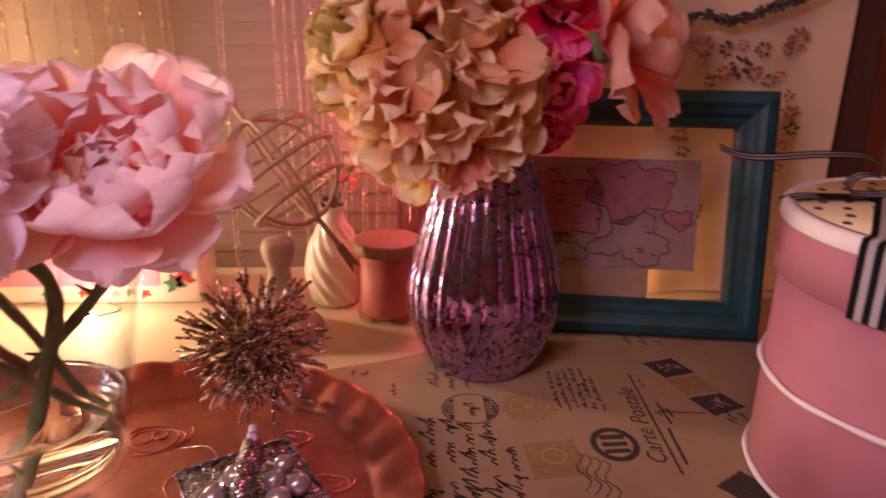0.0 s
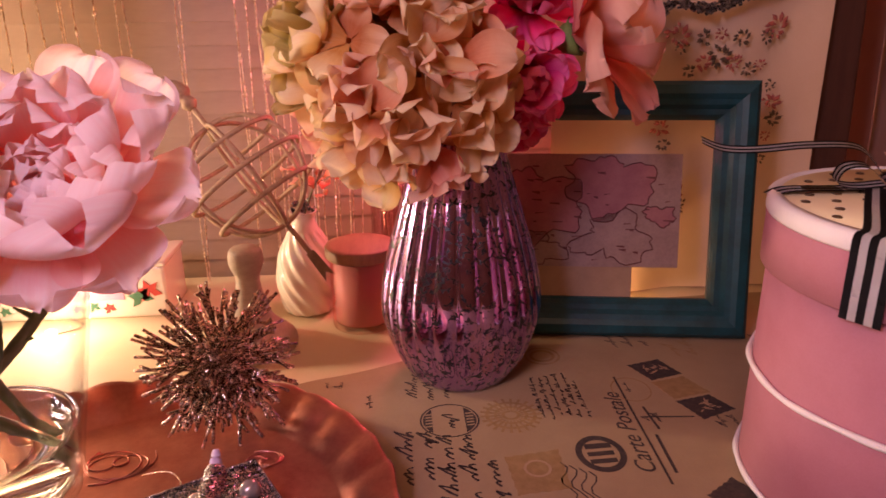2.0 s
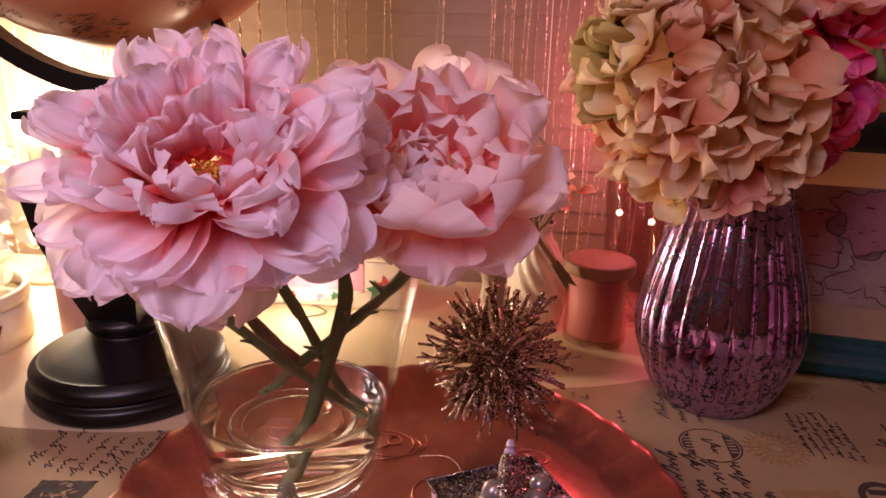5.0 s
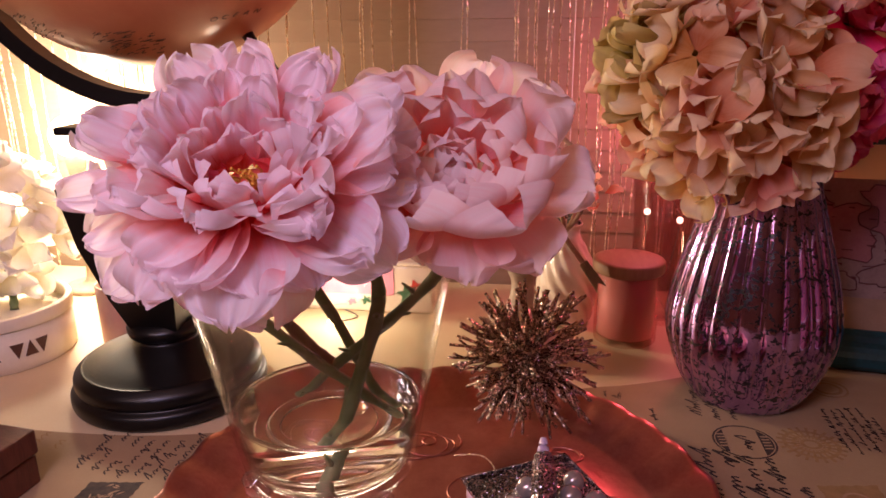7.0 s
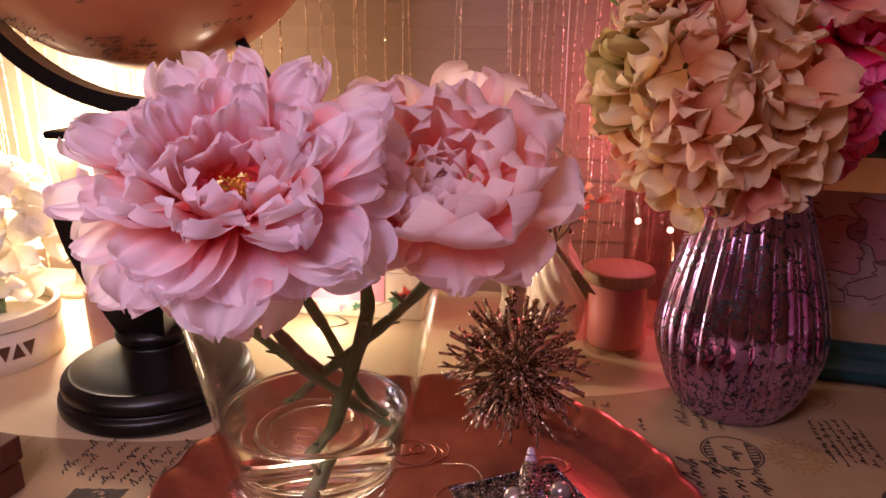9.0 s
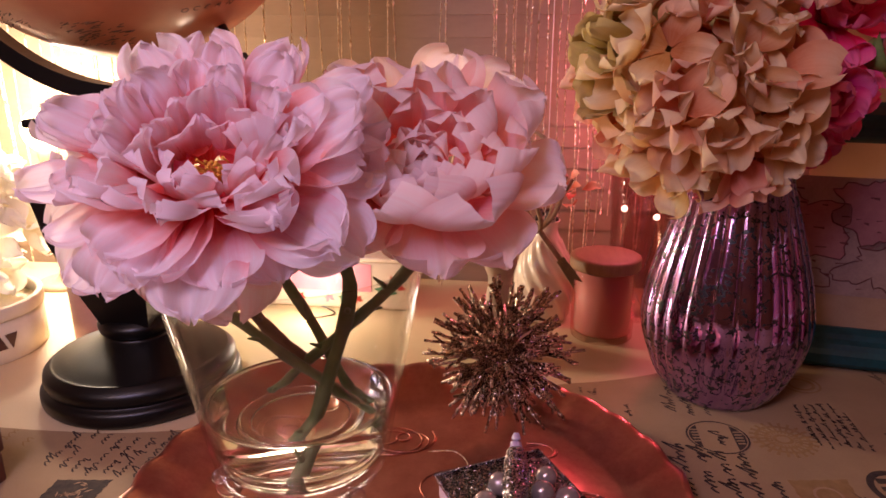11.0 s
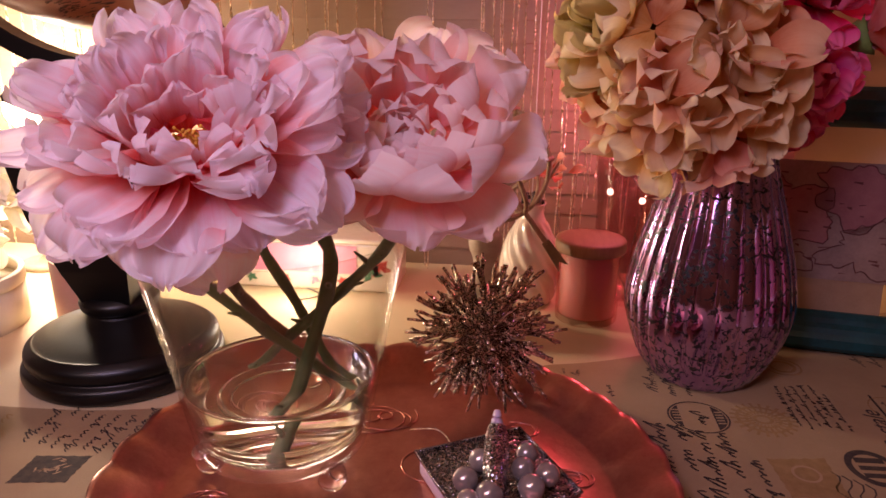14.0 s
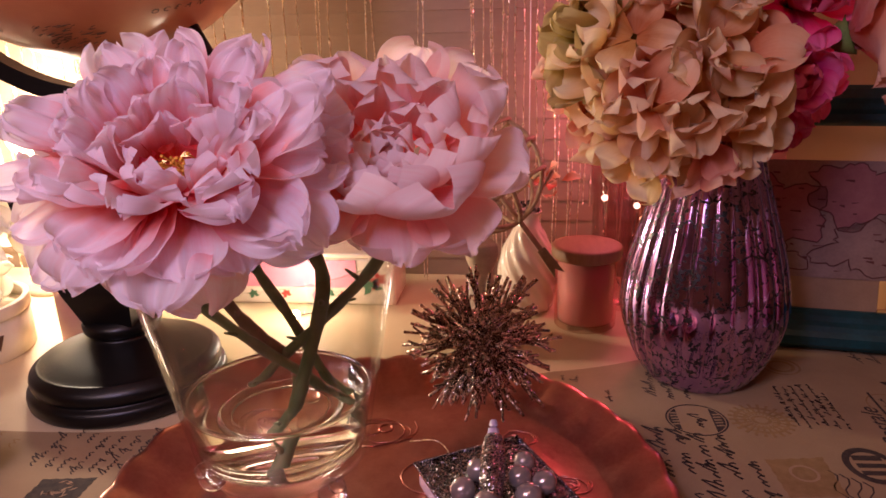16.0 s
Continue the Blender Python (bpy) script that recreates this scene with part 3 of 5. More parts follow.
# pale motifs inside the stamps
for sx, sy in ((0.447, 0.700), (0.468, 0.636), (-0.203, 0.502)):
    bm = bmesh.new()
    for i in range(16):
        a, q = rnd.uniform(0, 6.3), rnd.uniform(0.002, 0.011)
        x, y, t = sx + q * math.cos(a), sy + q * math.sin(a), rnd.uniform(0, 3.1)
        dx, dy = 0.003 * math.cos(t), 0.003 * math.sin(t)
        slab([(x - dx, y - dy), (x + dy * 0.25, y - dx * 0.25), (x + dx, y + dy), (x - dy * 0.25, y + dx * 0.25)], CZ, CZ + 0.0002, bm)
    part("stamp_motif", bm, M["oldpaper"], sheet, "", False)
part("postmark", ring_print(0.314, 0.566, 0.010, 0.010, 0.002), M["oldpaper"], sheet, "", False, m=Matrix.Translation((0, 0, 0.0003)))
# round postmark with bars
bm = ring_print(0.364, 0.580, 0.0185, 0.0225, 0.0048)
for k, (y0, y1) in enumerate(((0.586, 0.592), (0.577, 0.582), (0.568, 0.573))):
    slab([(0.354, y0), (0.374, y0 + 0.001), (0.374, y1 + 0.001), (0.354, y1)], CZ - 0.0002, CZ, bm)
part("postmark", bm, M["ink"], sheet, "", False)
bm = ring_print(0.256, 0.634, 0.024, 0.024, 0.0014)
for side, reach in ((-1, 0.85), (1, 0.95)):
    arc = [math.radians(-reach * 58 + reach * 116 * i / 14) for i in range(15)]
    slab([(0.256 + side * 0.0215 * math.cos(a), 0.634 + side * 0.0215 * math.sin(a)) for a in arc], CZ - 0.0002, CZ, bm)
part("postmark", bm, M["ink"], sheet, "", False)
for sx in (0.2395, 0.2725):
    bm = bmesh.new()
    for k in range(5):
        y = 0.625 + 0.0042 * k
        slab([(sx - 0.0030, y), (sx + 0.0030, y + 0.0006), (sx + 0.0030, y + 0.0022), (sx - 0.0030, y + 0.0014)], CZ, CZ + 0.0002, bm)
    part("postmark_bars", bm, M["linen"], sheet, "", False)
strokes("postmark_writing", 0.250, 0.263, 0.618, 0.654, 1, M["ink"], rnd, 0.0022, 0.0, 0.9, 0.9)
bm = ring_print(0.306, 0.637, 0.021, 0.020, 0.003)
ring_print(0.306, 0.637, 0.014, 0.013, 0.0025, 0, bm)
ring_print(0.306, 0.637, 0.008, 0.007, 0.003, 0, bm)
part("tan_medallion", bm, M["tan"], sheet, "", False)
bm = bmesh.new()
for i in range(22):
    c_, s_ = math.cos(i * math.pi / 11), math.sin(i * math.pi / 11)
    slab([(0.306 + r_ * c_ - w_ * s_, 0.637 + r_ * s_ + w_ * c_) for r_, w_ in ((0.0085, -0.0006), (0.025, -0.0012), (0.025, 0.0012), (0.0085, 0.0006))], CZ - 0.0002, CZ + 0.0001, bm)
tagged(part("medallion_edge", bm, M["tan"], sheet, "", False), kind="stuff")
bm = ring_print(0.351, 0.735, 0.017, 0.017, 0.002)
ring_print(0.351, 0.735, 0.012, 0.012, 0.003, 0, bm)
part("tan_medallion", bm, M["tan"], sheet, "", False)
bm = ring_print(0.415, 0.668, 0.017, 0.020, 0.0012)
part("faint_ring", bm, M["tan"], sheet, "", False)
# script title and its lines
word("Carte Postale", 0.0200, M["ink"], sheet, pose(0.398, 0.553, CZ, 0, 0, 88))
bm = bmesh.new()
for (xa, ya), (xb, yb), w in (((0.4035, 0.541), (0.4065, 0.69), 0.0009), ((0.411, 0.553), (0.413, 0.60), 0.0012), ((0.412, 0.625), (0.452, 0.622), 0.0008), ((0.418, 0.607), (0.416, 0.640), 0.001)):
    d = (Vector((xb, yb)) - Vector((xa, ya))).normalized() * w
    slab([(xa - d.y, ya + d.x), (xa + d.y, ya - d.x), (xb + d.y, yb - d.x), (xb - d.y, yb + d.x)], CZ - 0.0002, CZ, bm)
part("rule_line", bm, M["ink"], sheet, "", False)
strokes("small_writing", 0.409, 0.415, 0.66, 0.685, 1, M["ink"], rnd, 0.0008)
strokes("star_mark", 0.408, 0.426, 0.612, 0.632, 2, M["ink"], rnd, 0.0012, 0.2, 0.7)
strokes("letter_writing", 0.328, 0.372, 0.626, 0.697, 6, M["ink"], rnd, 0.0010, 0.0, 0.85, 0.62)
strokes("bold_handwriting", 0.214, 0.290, 0.50, 0.607, 5, M["ink"], rnd, 0.0021, 0.35, 0.62, 0.95)
strokes("handwriting", 0.222, 0.262, 0.664, 0.706, 3, M["ink"], rnd, 0.0014, 0.3, 0.6, 0.8)
strokes("handwriting", 0.186, 0.194, 0.655, 0.686, 1, M["ink"], rnd, 0.0010)
strokes("handwriting", 0.416, 0.462, 0.744, 0.767, 3, M["ink"], rnd, 0.0010, 0.3, 0.5)
strokes("handwriting", 0.468, 0.502, 0.722, 0.760, 2, M["tan"], rnd, 0.0012, 0.5, 0.5)
stamp([(0.422, 0.528), (0.447, 0.545), (0.470, 0.510), (0.450, 0.490)], M["ink"], "dark_stamp")
strokes("handwriting", 0.464, 0.486, 0.600, 0.626, 2, M["ink"], rnd, 0.0010, 0.4, 0.6)
strokes("handwriting", 0.56, 0.60, 0.70, 0.76, 2, M["ink"], rnd, 0.0016, 0.3, 0.6)
strokes("handwriting", 0.145, 0.17, 0.690, 0.706, 2, M["ink"], rnd, 0.0010)
strokes("handwriting", -0.250, -0.165, 0.520, 0.576, 7, M["ink"], rnd, 0.0012, 0.25, 0.85, 0.8)
strokes("handwriting", -0.31, -0.27, 0.545, 0.572, 2, M["tan"], rnd, 0.0012, 0.25, 0.6)
strokes("handwriting", -0.34, -0.30, 0.45, 0.55, 3, M["ink"], rnd, 0.0014, 0.25, 0.6)
bm = bmesh.new()
for i in range(4):
    pts = [(0.331 + 0.006 * i + 0.004 * math.sin(s * 1.3), 0.572 - s * 0.006 - 0.004 * i) for s in range(9)]
    for (xa, ya), (xb, yb) in zip(pts, pts[1:]):
        slab([(xa, ya), (xb, yb), (xb + 0.0011, yb), (xa + 0.0011, ya)], CZ - 0.0002, CZ, bm)
part("cancel_wave", bm, M["ink"], sheet, "", False)

# ---- window blind, panel, post and curtain at the back ----
blind = thing("window_blind", (0, 1.0, 0.0), "closed cream horizontal slat blind behind the table", "blind", "", "structure")
slat_bm = slab([(-1.15, -0.014), (0.50, -0.014), (0.50, 0.014), (-1.15, 0.014)], -0.0008, 0.0008)
for v in slat_bm.verts:
    v.co.z += 0.6 * (0.014 ** 2 - v.co.y ** 2)
slat_me = mesh_of("slat", slat_bm, M["blind"], False)
for i in range(44):
    part("slat", slat_me, None, blind, "", m=pose(0, 0, -0.02 + i * 0.0258, 85 + 0.6 * math.sin(i * 2.7), 0, 0.05 * math.sin(i * 1.9)))
for x in (-0.75, -0.30, 0.12):
    part("ladder_cord", tube([(x, -0.014, -0.02), (x, -0.014, 0.5), (x, -0.014, 1.04)], 0.0007, 6), M["whiterib"], blind)
part("bottom_rail", box(-1.15, 0.50, -0.012, 0.012, -0.04, -0.022, 0.003), M["blind"], blind, "", False)

panel = thing("embroidered_panel", (0, 0.885, 0), "cream cloth panel embroidered with small rose sprays", "wall hanging")
pb = bmesh.new()
cols = 60
for side in (0, 1):
    for zz in (0.002, 1.1):
        for i in range(cols + 1):
            x = 0.385 + 0.288 * i / cols
            pb.verts.new((x, 0.003 * math.sin(x * 62) + 0.004 * math.sin(x * 23 + 1) + (0.003 if side else 0), zz))
pb.verts.ensure_lookup_table()
n1 = cols + 1
for s, o in ((0, 0), (1, 2 * n1)):
    for i in range(cols):
        f = (o + i, o + i + 1, o + n1 + i + 1, o + n1 + i)
        pb.faces.new([pb.verts[k] for k in (f if not s else f[::-1])])
panel_sheet = part("cloth_sheet", pb, M["cloth"], panel)


def spray(cx, cz, r, n, rnd, colour, kind="stitched_flower"):
    """A stitched flower or twig: little raised stitches round a middle."""
    bm = bmesh.new()
    for i in range(n):
        a = 2 * math.pi * i / n + rnd.uniform(-0.3, 0.3)
        q = r * rnd.uniform(0.45, 1.0)
        ln = r * rnd.uniform(0.55, 0.9)
        w = ln * 0.55
        p = Vector((cx + q * math.cos(a), cz + q * math.sin(a)))
        d = Vector((math.cos(a + 0.4), math.sin(a + 0.4)))
        e = Vector((-d.y, d.x))
        pts = [p - d * ln / 2, p - e * w / 2, p + d * ln / 2, p + e * w / 2]
        lo = [bm.verts.new((v.x, -0.009, v.y)) for v in pts]
        bm.faces.new(lo)
        top = bm.verts.new((p.x, -0.0105, p.y))
        for k in range(4):
            bm.faces.new((lo[k], lo[(k + 1) % 4], top))
    part(kind, bm, colour, panel_sheet, "", False)


rnd = random.Random(5)
for x, z, r, n, key in ((0.510, 0.283, 0.012, 9, "thread_r"), (0.516, 0.272, 0.007, 6, "thread_d"), (0.537, 0.281, 0.008, 7, "thread_d"), (0.556, 0.284, 0.006, 8, "thread_r"),
                        (0.578, 0.280, 0.008, 7, "thread_d"), (0.613, 0.290, 0.012, 9, "thread_r"), (0.604, 0.281, 0.007, 6, "thread_d"),
                        (0.556, 0.262, 0.011, 11, "thread_d"), (0.540, 0.256, 0.009, 9, "thread_r"), (0.572, 0.256, 0.009, 9, "thread_r"), (0.525, 0.248, 0.007, 7, "thread_d"),
                        (0.588, 0.249, 0.008, 7, "thread_d"), (0.600, 0.254, 0.006, 6, "thread_r"), (0.613, 0.232, 0.006, 6, "thread_d"), (0.618, 0.215, 0.010, 9, "thread_r"),
                        (0.622, 0.196, 0.009, 8, "thread_d"), (0.615, 0.178, 0.006, 6, "thread_r"), (0.612, 0.155, 0.006, 6, "thread_d"), (0.500, 0.190, 0.010, 8, "thread_r"),
                        (0.505, 0.172, 0.007, 6, "thread_d"), (0.512, 0.220, 0.006, 6, "thread_d"), (0.520, 0.120, 0.011, 9, "thread_r"), (0.528, 0.104, 0.008, 7, "thread_d"),
                        (0.512, 0.086, 0.007, 6, "thread_r"), (0.600, 0.100, 0.009, 8, "thread_r"), (0.540, 0.205, 0.005, 6, "thread_d")):
    spray(x, z, r, n + 4, rnd, M[key])

garl = thing("tinsel_garland", (0, 0.862, 0), "thin grey glittering twisted garland hanging on the panel", "garland")
gpts = smooth_profile([(0.40, 0, 0.275), (0.466, 0, 0.297), (0.50, 0, 0.315), (0.535, 0, 0.309), (0.565, 0, 0.319), (0.60, 0, 0.33), (0.67, 0, 0.35)], 10)
bm = tube(gpts, 0.0020, 6)
for i in range(420):
    p = Vector(gpts[rnd.randrange(len(gpts))]) + Vector((rnd.uniform(-0.004, 0.004), rnd.uniform(-0.004, 0.004), rnd.uniform(-0.005, 0.005)))
    ball(rnd.uniform(0.0009, 0.0024), p, 6, bm)
part("strand", bm, M["rope"], garl)

solo("door_post", box(0.686, 0.731, 0.897, 0.985, 0.0, 1.75, 0.004), M["band"], "dark brown wooden post beside the panel", "post", "structure", False).rotation_euler = (0, radians(-2.2), 0)
cb = bmesh.new()
rows = []
for z in (-0.02, 1.74):
    rows.append([cb.verts.new((0.733 + 0.6 * i / 120, 0.865 + 0.014 * math.sin(i * 0.62) + 0.006 * math.sin(i * 0.23), z)) for i in range(121)])
for i in range(120):
    cb.faces.new((rows[0][i], rows[0][i + 1], rows[1][i + 1], rows[1][i]))
bmesh.ops.solidify(cb, geom=cb.faces[:], thickness=0.002)
solo("curtain", cb, M["curtain"], "rose-beige pleated curtain beside the table", "curtain").rotation_euler = (0, radians(-2.2), 0)

# tinsel strands that hang before the blind
tins = thing("tinsel_curtain", (0, 0.95, 0), "curtain of thin glittering tinsel strands before the blind", "tinsel curtain")
rnd = random.Random(3)
xs = [-0.255, -0.235, -0.217, -0.211, -0.180, -0.166, -0.148, -0.123, -0.119, -0.110, -0.085, -0.067, -0.060, -0.007, -0.001, 0.052, 0.058, 0.067, 0.076, 0.079, 0.089, 0.095, 0.104, 0.113, 0.128, 0.136]
xs += [-0.30 - 0.0115 * i + rnd.uniform(-0.004, 0.004) for i in range(40)] + [0.145 + 0.0085 * i + rnd.uniform(-0.004, 0.004) for i in range(16)] + [-0.28, -0.27]
for x in xs:
    end = rnd.choice((0.004, 0.01, 0.03, 0.10)) if abs(x + 0.007) > 0.01 else 0.006
    ph, off = rnd.uniform(0, 6), rnd.uniform(-0.012, 0.012)
    lean = rnd.uniform(-0.012, 0.012)
    pts = [(x + 0.0012 * math.sin(z * 31 + ph) + lean * (z - 0.3), off, z) for z in [end + (1.0 - end) * i / 30 for i in range(31)]]
    bm = tube(pts, 0.0008, 5)
    for i in range(26):
        z = rnd.uniform(end, 0.62)
        ball(rnd.uniform(0.0008, 0.0019), (x + 0.0012 * math.sin(z * 31 + ph) + lean * (z - 0.3), off, z), 5, bm, rnd.uniform(1.0, 2.2))
    part("strand", bm, M["tinsel"], tins, "", False)

# ---- copper tray ----
TX, TY, TR = 0.033, 0.505, 0.183
tray = thing("copper_tray", (TX, TY, 0.0018), "round hammered copper tray with a scalloped rim", "tray")


def tray_wave(a, z, r):
    return r * (1 + 0.004 * math.cos(26 * a) * max(0.0, (r - 0.15) / 0.033)) if r > 0.15 else r


floor_prof = [(0.0, 0.002), (0.06, 0.002), (0.12, 0.002), (0.1465, 0.002), (0.149, 0.0035), (0.152, 0.0055), (0.160, 0.0110), (0.169, 0.0165), (0.178, 0.0205), (TR - 0.0008, 0.0222), (TR, 0.0218), (TR - 0.0008, 0.0210), (0.177, 0.0190), (0.167, 0.0140), (0.156, 0.0070), (0.15, 0.0), (0.0, 0.0)]
bm = lathe(floor_prof, 208, tray_wave)
for v in bm.verts:
    r = math.hypot(v.co.x, v.co.y)
    if r > 0.151:
        a = math.atan2(v.co.y, v.co.x)
        v.co.z += 0.0034 * (abs(math.cos(15 * a)) - 0.6) * min(1.0, (r - 0.151) / 0.012) + 0.0005 * math.sin(7 * a + 1)
dish = part("dish", bm, M["copper"], tray)
rnd = random.Random(8)
for cx, cy, s in ((0.03, 0.03, 0.034), (0.125, -0.005, 0.016), (0.115, 0.03, 0.014), (0.12, -0.04, 0.015), (-0.03, 0.09, 0.03), (0.08, 0.085, 0.016), (-0.10, 0.05, 0.02), (-0.115, -0.03, 0.02), (0.02, -0.05, 0.03)):
    bm = bmesh.new()
    for k in range(3):
        a0, tw = rnd.uniform(0, 6.3), rnd.choice((-1, 1))
        pts = [(cx + s * (1 - t / 26) * math.cos(a0 + tw * t * 0.36) + 0.2 * s * k, cy + s * 0.8 * (1 - t / 26) * math.sin(a0 + tw * t * 0.36), 0.0024) for t in range(24)]
        tube(pts, 0.0007, 5, bm)
    part("embossed_scroll", bm, M["copper"], dish)

# ---- glass vase with two peonies ----
VX, VY, VZ = -0.045, 0.530, 0.0045
vase = thing("glass_vase", (VX, VY, VZ), "clear tapered glass vase on ball feet, half full of water", "vase")
glass_prof = [(0.0, 0.018), (0.050, 0.018), (0.0565, 0.0205), (0.0585, 0.027), (0.085, 0.1665), (0.0853, 0.168), (0.0838, 0.1682), (0.0825, 0.166), (0.0562, 0.030), (0.052, 0.0255), (0.0, 0.0255)]
part("bowl", lathe(glass_prof, 72), M["thin"], vase).visible_shadow = False
for a in (205, 325, 85):
    bm = bmesh.new()
    p = (0.050 * math.cos(radians(a)), 0.050 * math.sin(radians(a)), 0.0)
    ball(0.0095, (p[0], p[1], 0.0095), 18, bm)
    ball(0.0055, (p[0] * 1.12, p[1] * 1.12, 0.0165), 12, bm)
    part("ball_foot", bm, M["glass"], vase).visible_shadow = False
water_prof = [(0.0, 0.0262), (0.0515, 0.0262), (0.0556, 0.0305), (0.0625, 0.0665), (0.0630, 0.0680), (0.0612, 0.0672), (0.0, 0.0672)]
# glass rings added to give the water its pale, bright rings
for name_, ring_r, ring_z, thick_ in (("thick_base", 0.040, 0.0325, 0.0058), ("water_edge", 0.0610, 0.0668, 0.0016)):
    ring_ = [(ring_r * math.cos(2 * math.pi * i / 64), ring_r * math.sin(2 * math.pi * i / 64), ring_z) for i in range(64)]
    part(name_, tube(ring_, thick_, 12, None, True), M["glass"], vase).visible_shadow = False
part("water", lathe(water_prof, 64), M["water"], vase).visible_shadow = False


def stem(parent, pts, r, material, knots=0, seed=0):
    rnd = random.Random(seed)
    pp = smooth_profile(pts, 8)
    bm = tube(pp, r, 10, None, False, lambda s: 1.0 + 0.10 * math.sin(s * 31 + seed) + 0.05 * math.sin(s * 77))
    for i in range(knots):
        p = Vector(pp[rnd.randrange(3, len(pp) - 3)])
        d = Vector((rnd.uniform(-1, 1), rnd.uniform(-1, 0.3), rnd.uniform(0.3, 1))).normalized()
        tube([p, p + d * r * 1.8, p + d * r * 3.6], r * 0.6, 7, bm, False, lambda s: 1 - 0.7 * s)
    return part("stem", bm, material, parent)


def peony(name, place, axis, spin, size, rings, material, label, stems, centre=True, seed=0, rise=9.0, loose=1.0):
    """A silk peony: rings of ruffled petals, each ring (count, radius, length, width, lift, curl, cup, ruffle), round yellow stamens."""
    top = thing(name, place, label, "flower", "silk peonies")
    head = axis_frame((0, 0, 0), axis, spin)
    rnd = random.Random(seed)
    for ri, (n, rad, ln, wd, lift, curl, cup, ruf) in enumerate(rings):
        kinds = [petal_mesh("petal", material, ln * size * rnd.uniform(0.92, 1.06), wd * size, lift + rnd.uniform(-4, 4), curl + rnd.uniform(-9, 9), cup, ruf, seed * 97 + ri * 10 + k, 0.04, 0.64, -1, 33, 21) for k in range(4)]
        for i in range(n):
            a = 360 * (i + 0.5 * (ri % 2)) / n + rnd.uniform(-13, 13)
            far = math.cos(radians(a + spin))
            m = head @ pose(0, 0, 0.0015 * ri, 0, 0, a) @ pose(0, rad * size, 0, loose * rnd.uniform(-9, 9) + rise * far, loose * rnd.uniform(-12, 12), loose * rnd.uniform(-9, 9))
            s = rnd.uniform(0.86, 1.12) * (1 + 0.06 * far)
            part("petal", kinds[rnd.randrange(4)], None, top, "", m=m @ Matrix.Diagonal((s * (1 - 0.28 * max(0.0, far)), s, s, 1)))
    if centre:
        bm = bmesh.new()
        for i in range(30):
            a, q = rnd.uniform(0, 6.3), rnd.uniform(0.0, 0.15) * size
            b = Vector((q * math.cos(a), q * math.sin(a), 0.02 * size))
            t = b + Vector((0.25 * b.x + rnd.uniform(-1, 1) * 0.03 * size, 0.25 * b.y + rnd.uniform(-1, 1) * 0.03 * size, rnd.uniform(0.08, 0.19) * size))
            tube([b, (b + t) / 2 + Vector((0.003, 0.002, 0)), t], 0.0005, 5, bm)
            ball(0.0010, t, 6, bm)
        part("stamen_tuft", bm, M["stamen"], top, "yellow stamens", m=head)
    bm = lathe(smooth_profile([(0.006, -0.036), (0.011, -0.026), (0.017, -0.017), (0.021, -0.009)], 4), 14)
    part("calyx", bm, M["leaf"], top, "green calyx", m=head)
    part("flower_heart", lathe(smooth_profile([(0.0, -0.014), (0.2 * size, -0.012), (0.33 * size, -0.004), (0.26 * size, 0.001), (0.1 * size, 0.003), (0.0, 0.003)], 4), 20), M["heart"], top, "coral base of the petals", m=head)
    for k in range(3):
        lm = petal_mesh("sepal", M["leaf"], 0.045, 0.022, -30, -60, 0.2, 0.05, seed + 300 + k, 0.0, 0.45, 0.9)
        part("sepal", lm, None, top, "green cloth sepal", m=head @ pose(0, 0, -0.008, 0, 0, 115 * k + 40))
    base = Vector(place)
    for si, (pts, r, key) in enumerate(stems):
        stem(top, [Vector(p) - base for p in pts], r, M[key], 4, seed + si)
    return top


RINGS_OPEN = [(6, 0.28, 0.44, 0.42, 82, 70, 0.32, 0.08), (8, 0.30, 0.55, 0.48, 73, 58, 0.28, 0.10), (10, 0.31, 0.66, 0.52, 61, 44, 0.25, 0.12), (12, 0.31, 0.78, 0.54, 48, 32, 0.22, 0.13),
              (13, 0.30, 0.90, 0.60, 34, 16, 0.17, 0.12), (13, 0.28, 1.00, 0.68, 19, 0, 0.13, 0.10), (11, 0.25, 1.03, 0.76, 4, -14, 0.10, 0.09), (8, 0.2, 0.82, 0.72, -10, -40, 0.06, 0.08),
              (0, 0.2, 1, 1, 0, 0, 0, 0), (1, 0.26, 1.12, 0.84, -18, -64, 0.06, 0.10)]
peony("peony", (-0.047, 0.440, 0.234), (0.10, -0.52, 0.85), 14, 0.0645, RINGS_OPEN, M["peony"], "large open pink silk peony, yellow centre, in the glass vase",
      [([(-0.046, 0.452, 0.215), (-0.020, 0.492, 0.195), (-0.002, 0.510, 0.160), (-0.022, 0.508, 0.085), (-0.040, 0.500, 0.034)], 0.0046, "stem"),
       ([(-0.060, 0.455, 0.190), (-0.085, 0.50, 0.152), (-0.052, 0.52, 0.108), (-0.020, 0.535, 0.075), (0.004, 0.545, 0.036)], 0.0036, "stem")], True, 3)
RINGS_BUD = [(5, 0.05, 0.30, 0.32, 82, 96, 0.42, 0.04), (6, 0.13, 0.35, 0.38, 78, 90, 0.40, 0.05), (7, 0.23, 0.40, 0.44, 74, 84, 0.38, 0.05), (7, 0.38, 0.48, 0.62, 66, 84, 0.34, 0.04),
             (7, 0.44, 0.64, 0.80, 48, 84, 0.34, 0.03), (8, 0.42, 0.80, 0.96, 26, 78, 0.32, 0.025), (8, 0.36, 0.84, 0.86, 8, 20, 0.20, 0.05), (7, 0.28, 0.74, 0.66, -6, -34, 0.08, 0.06)]
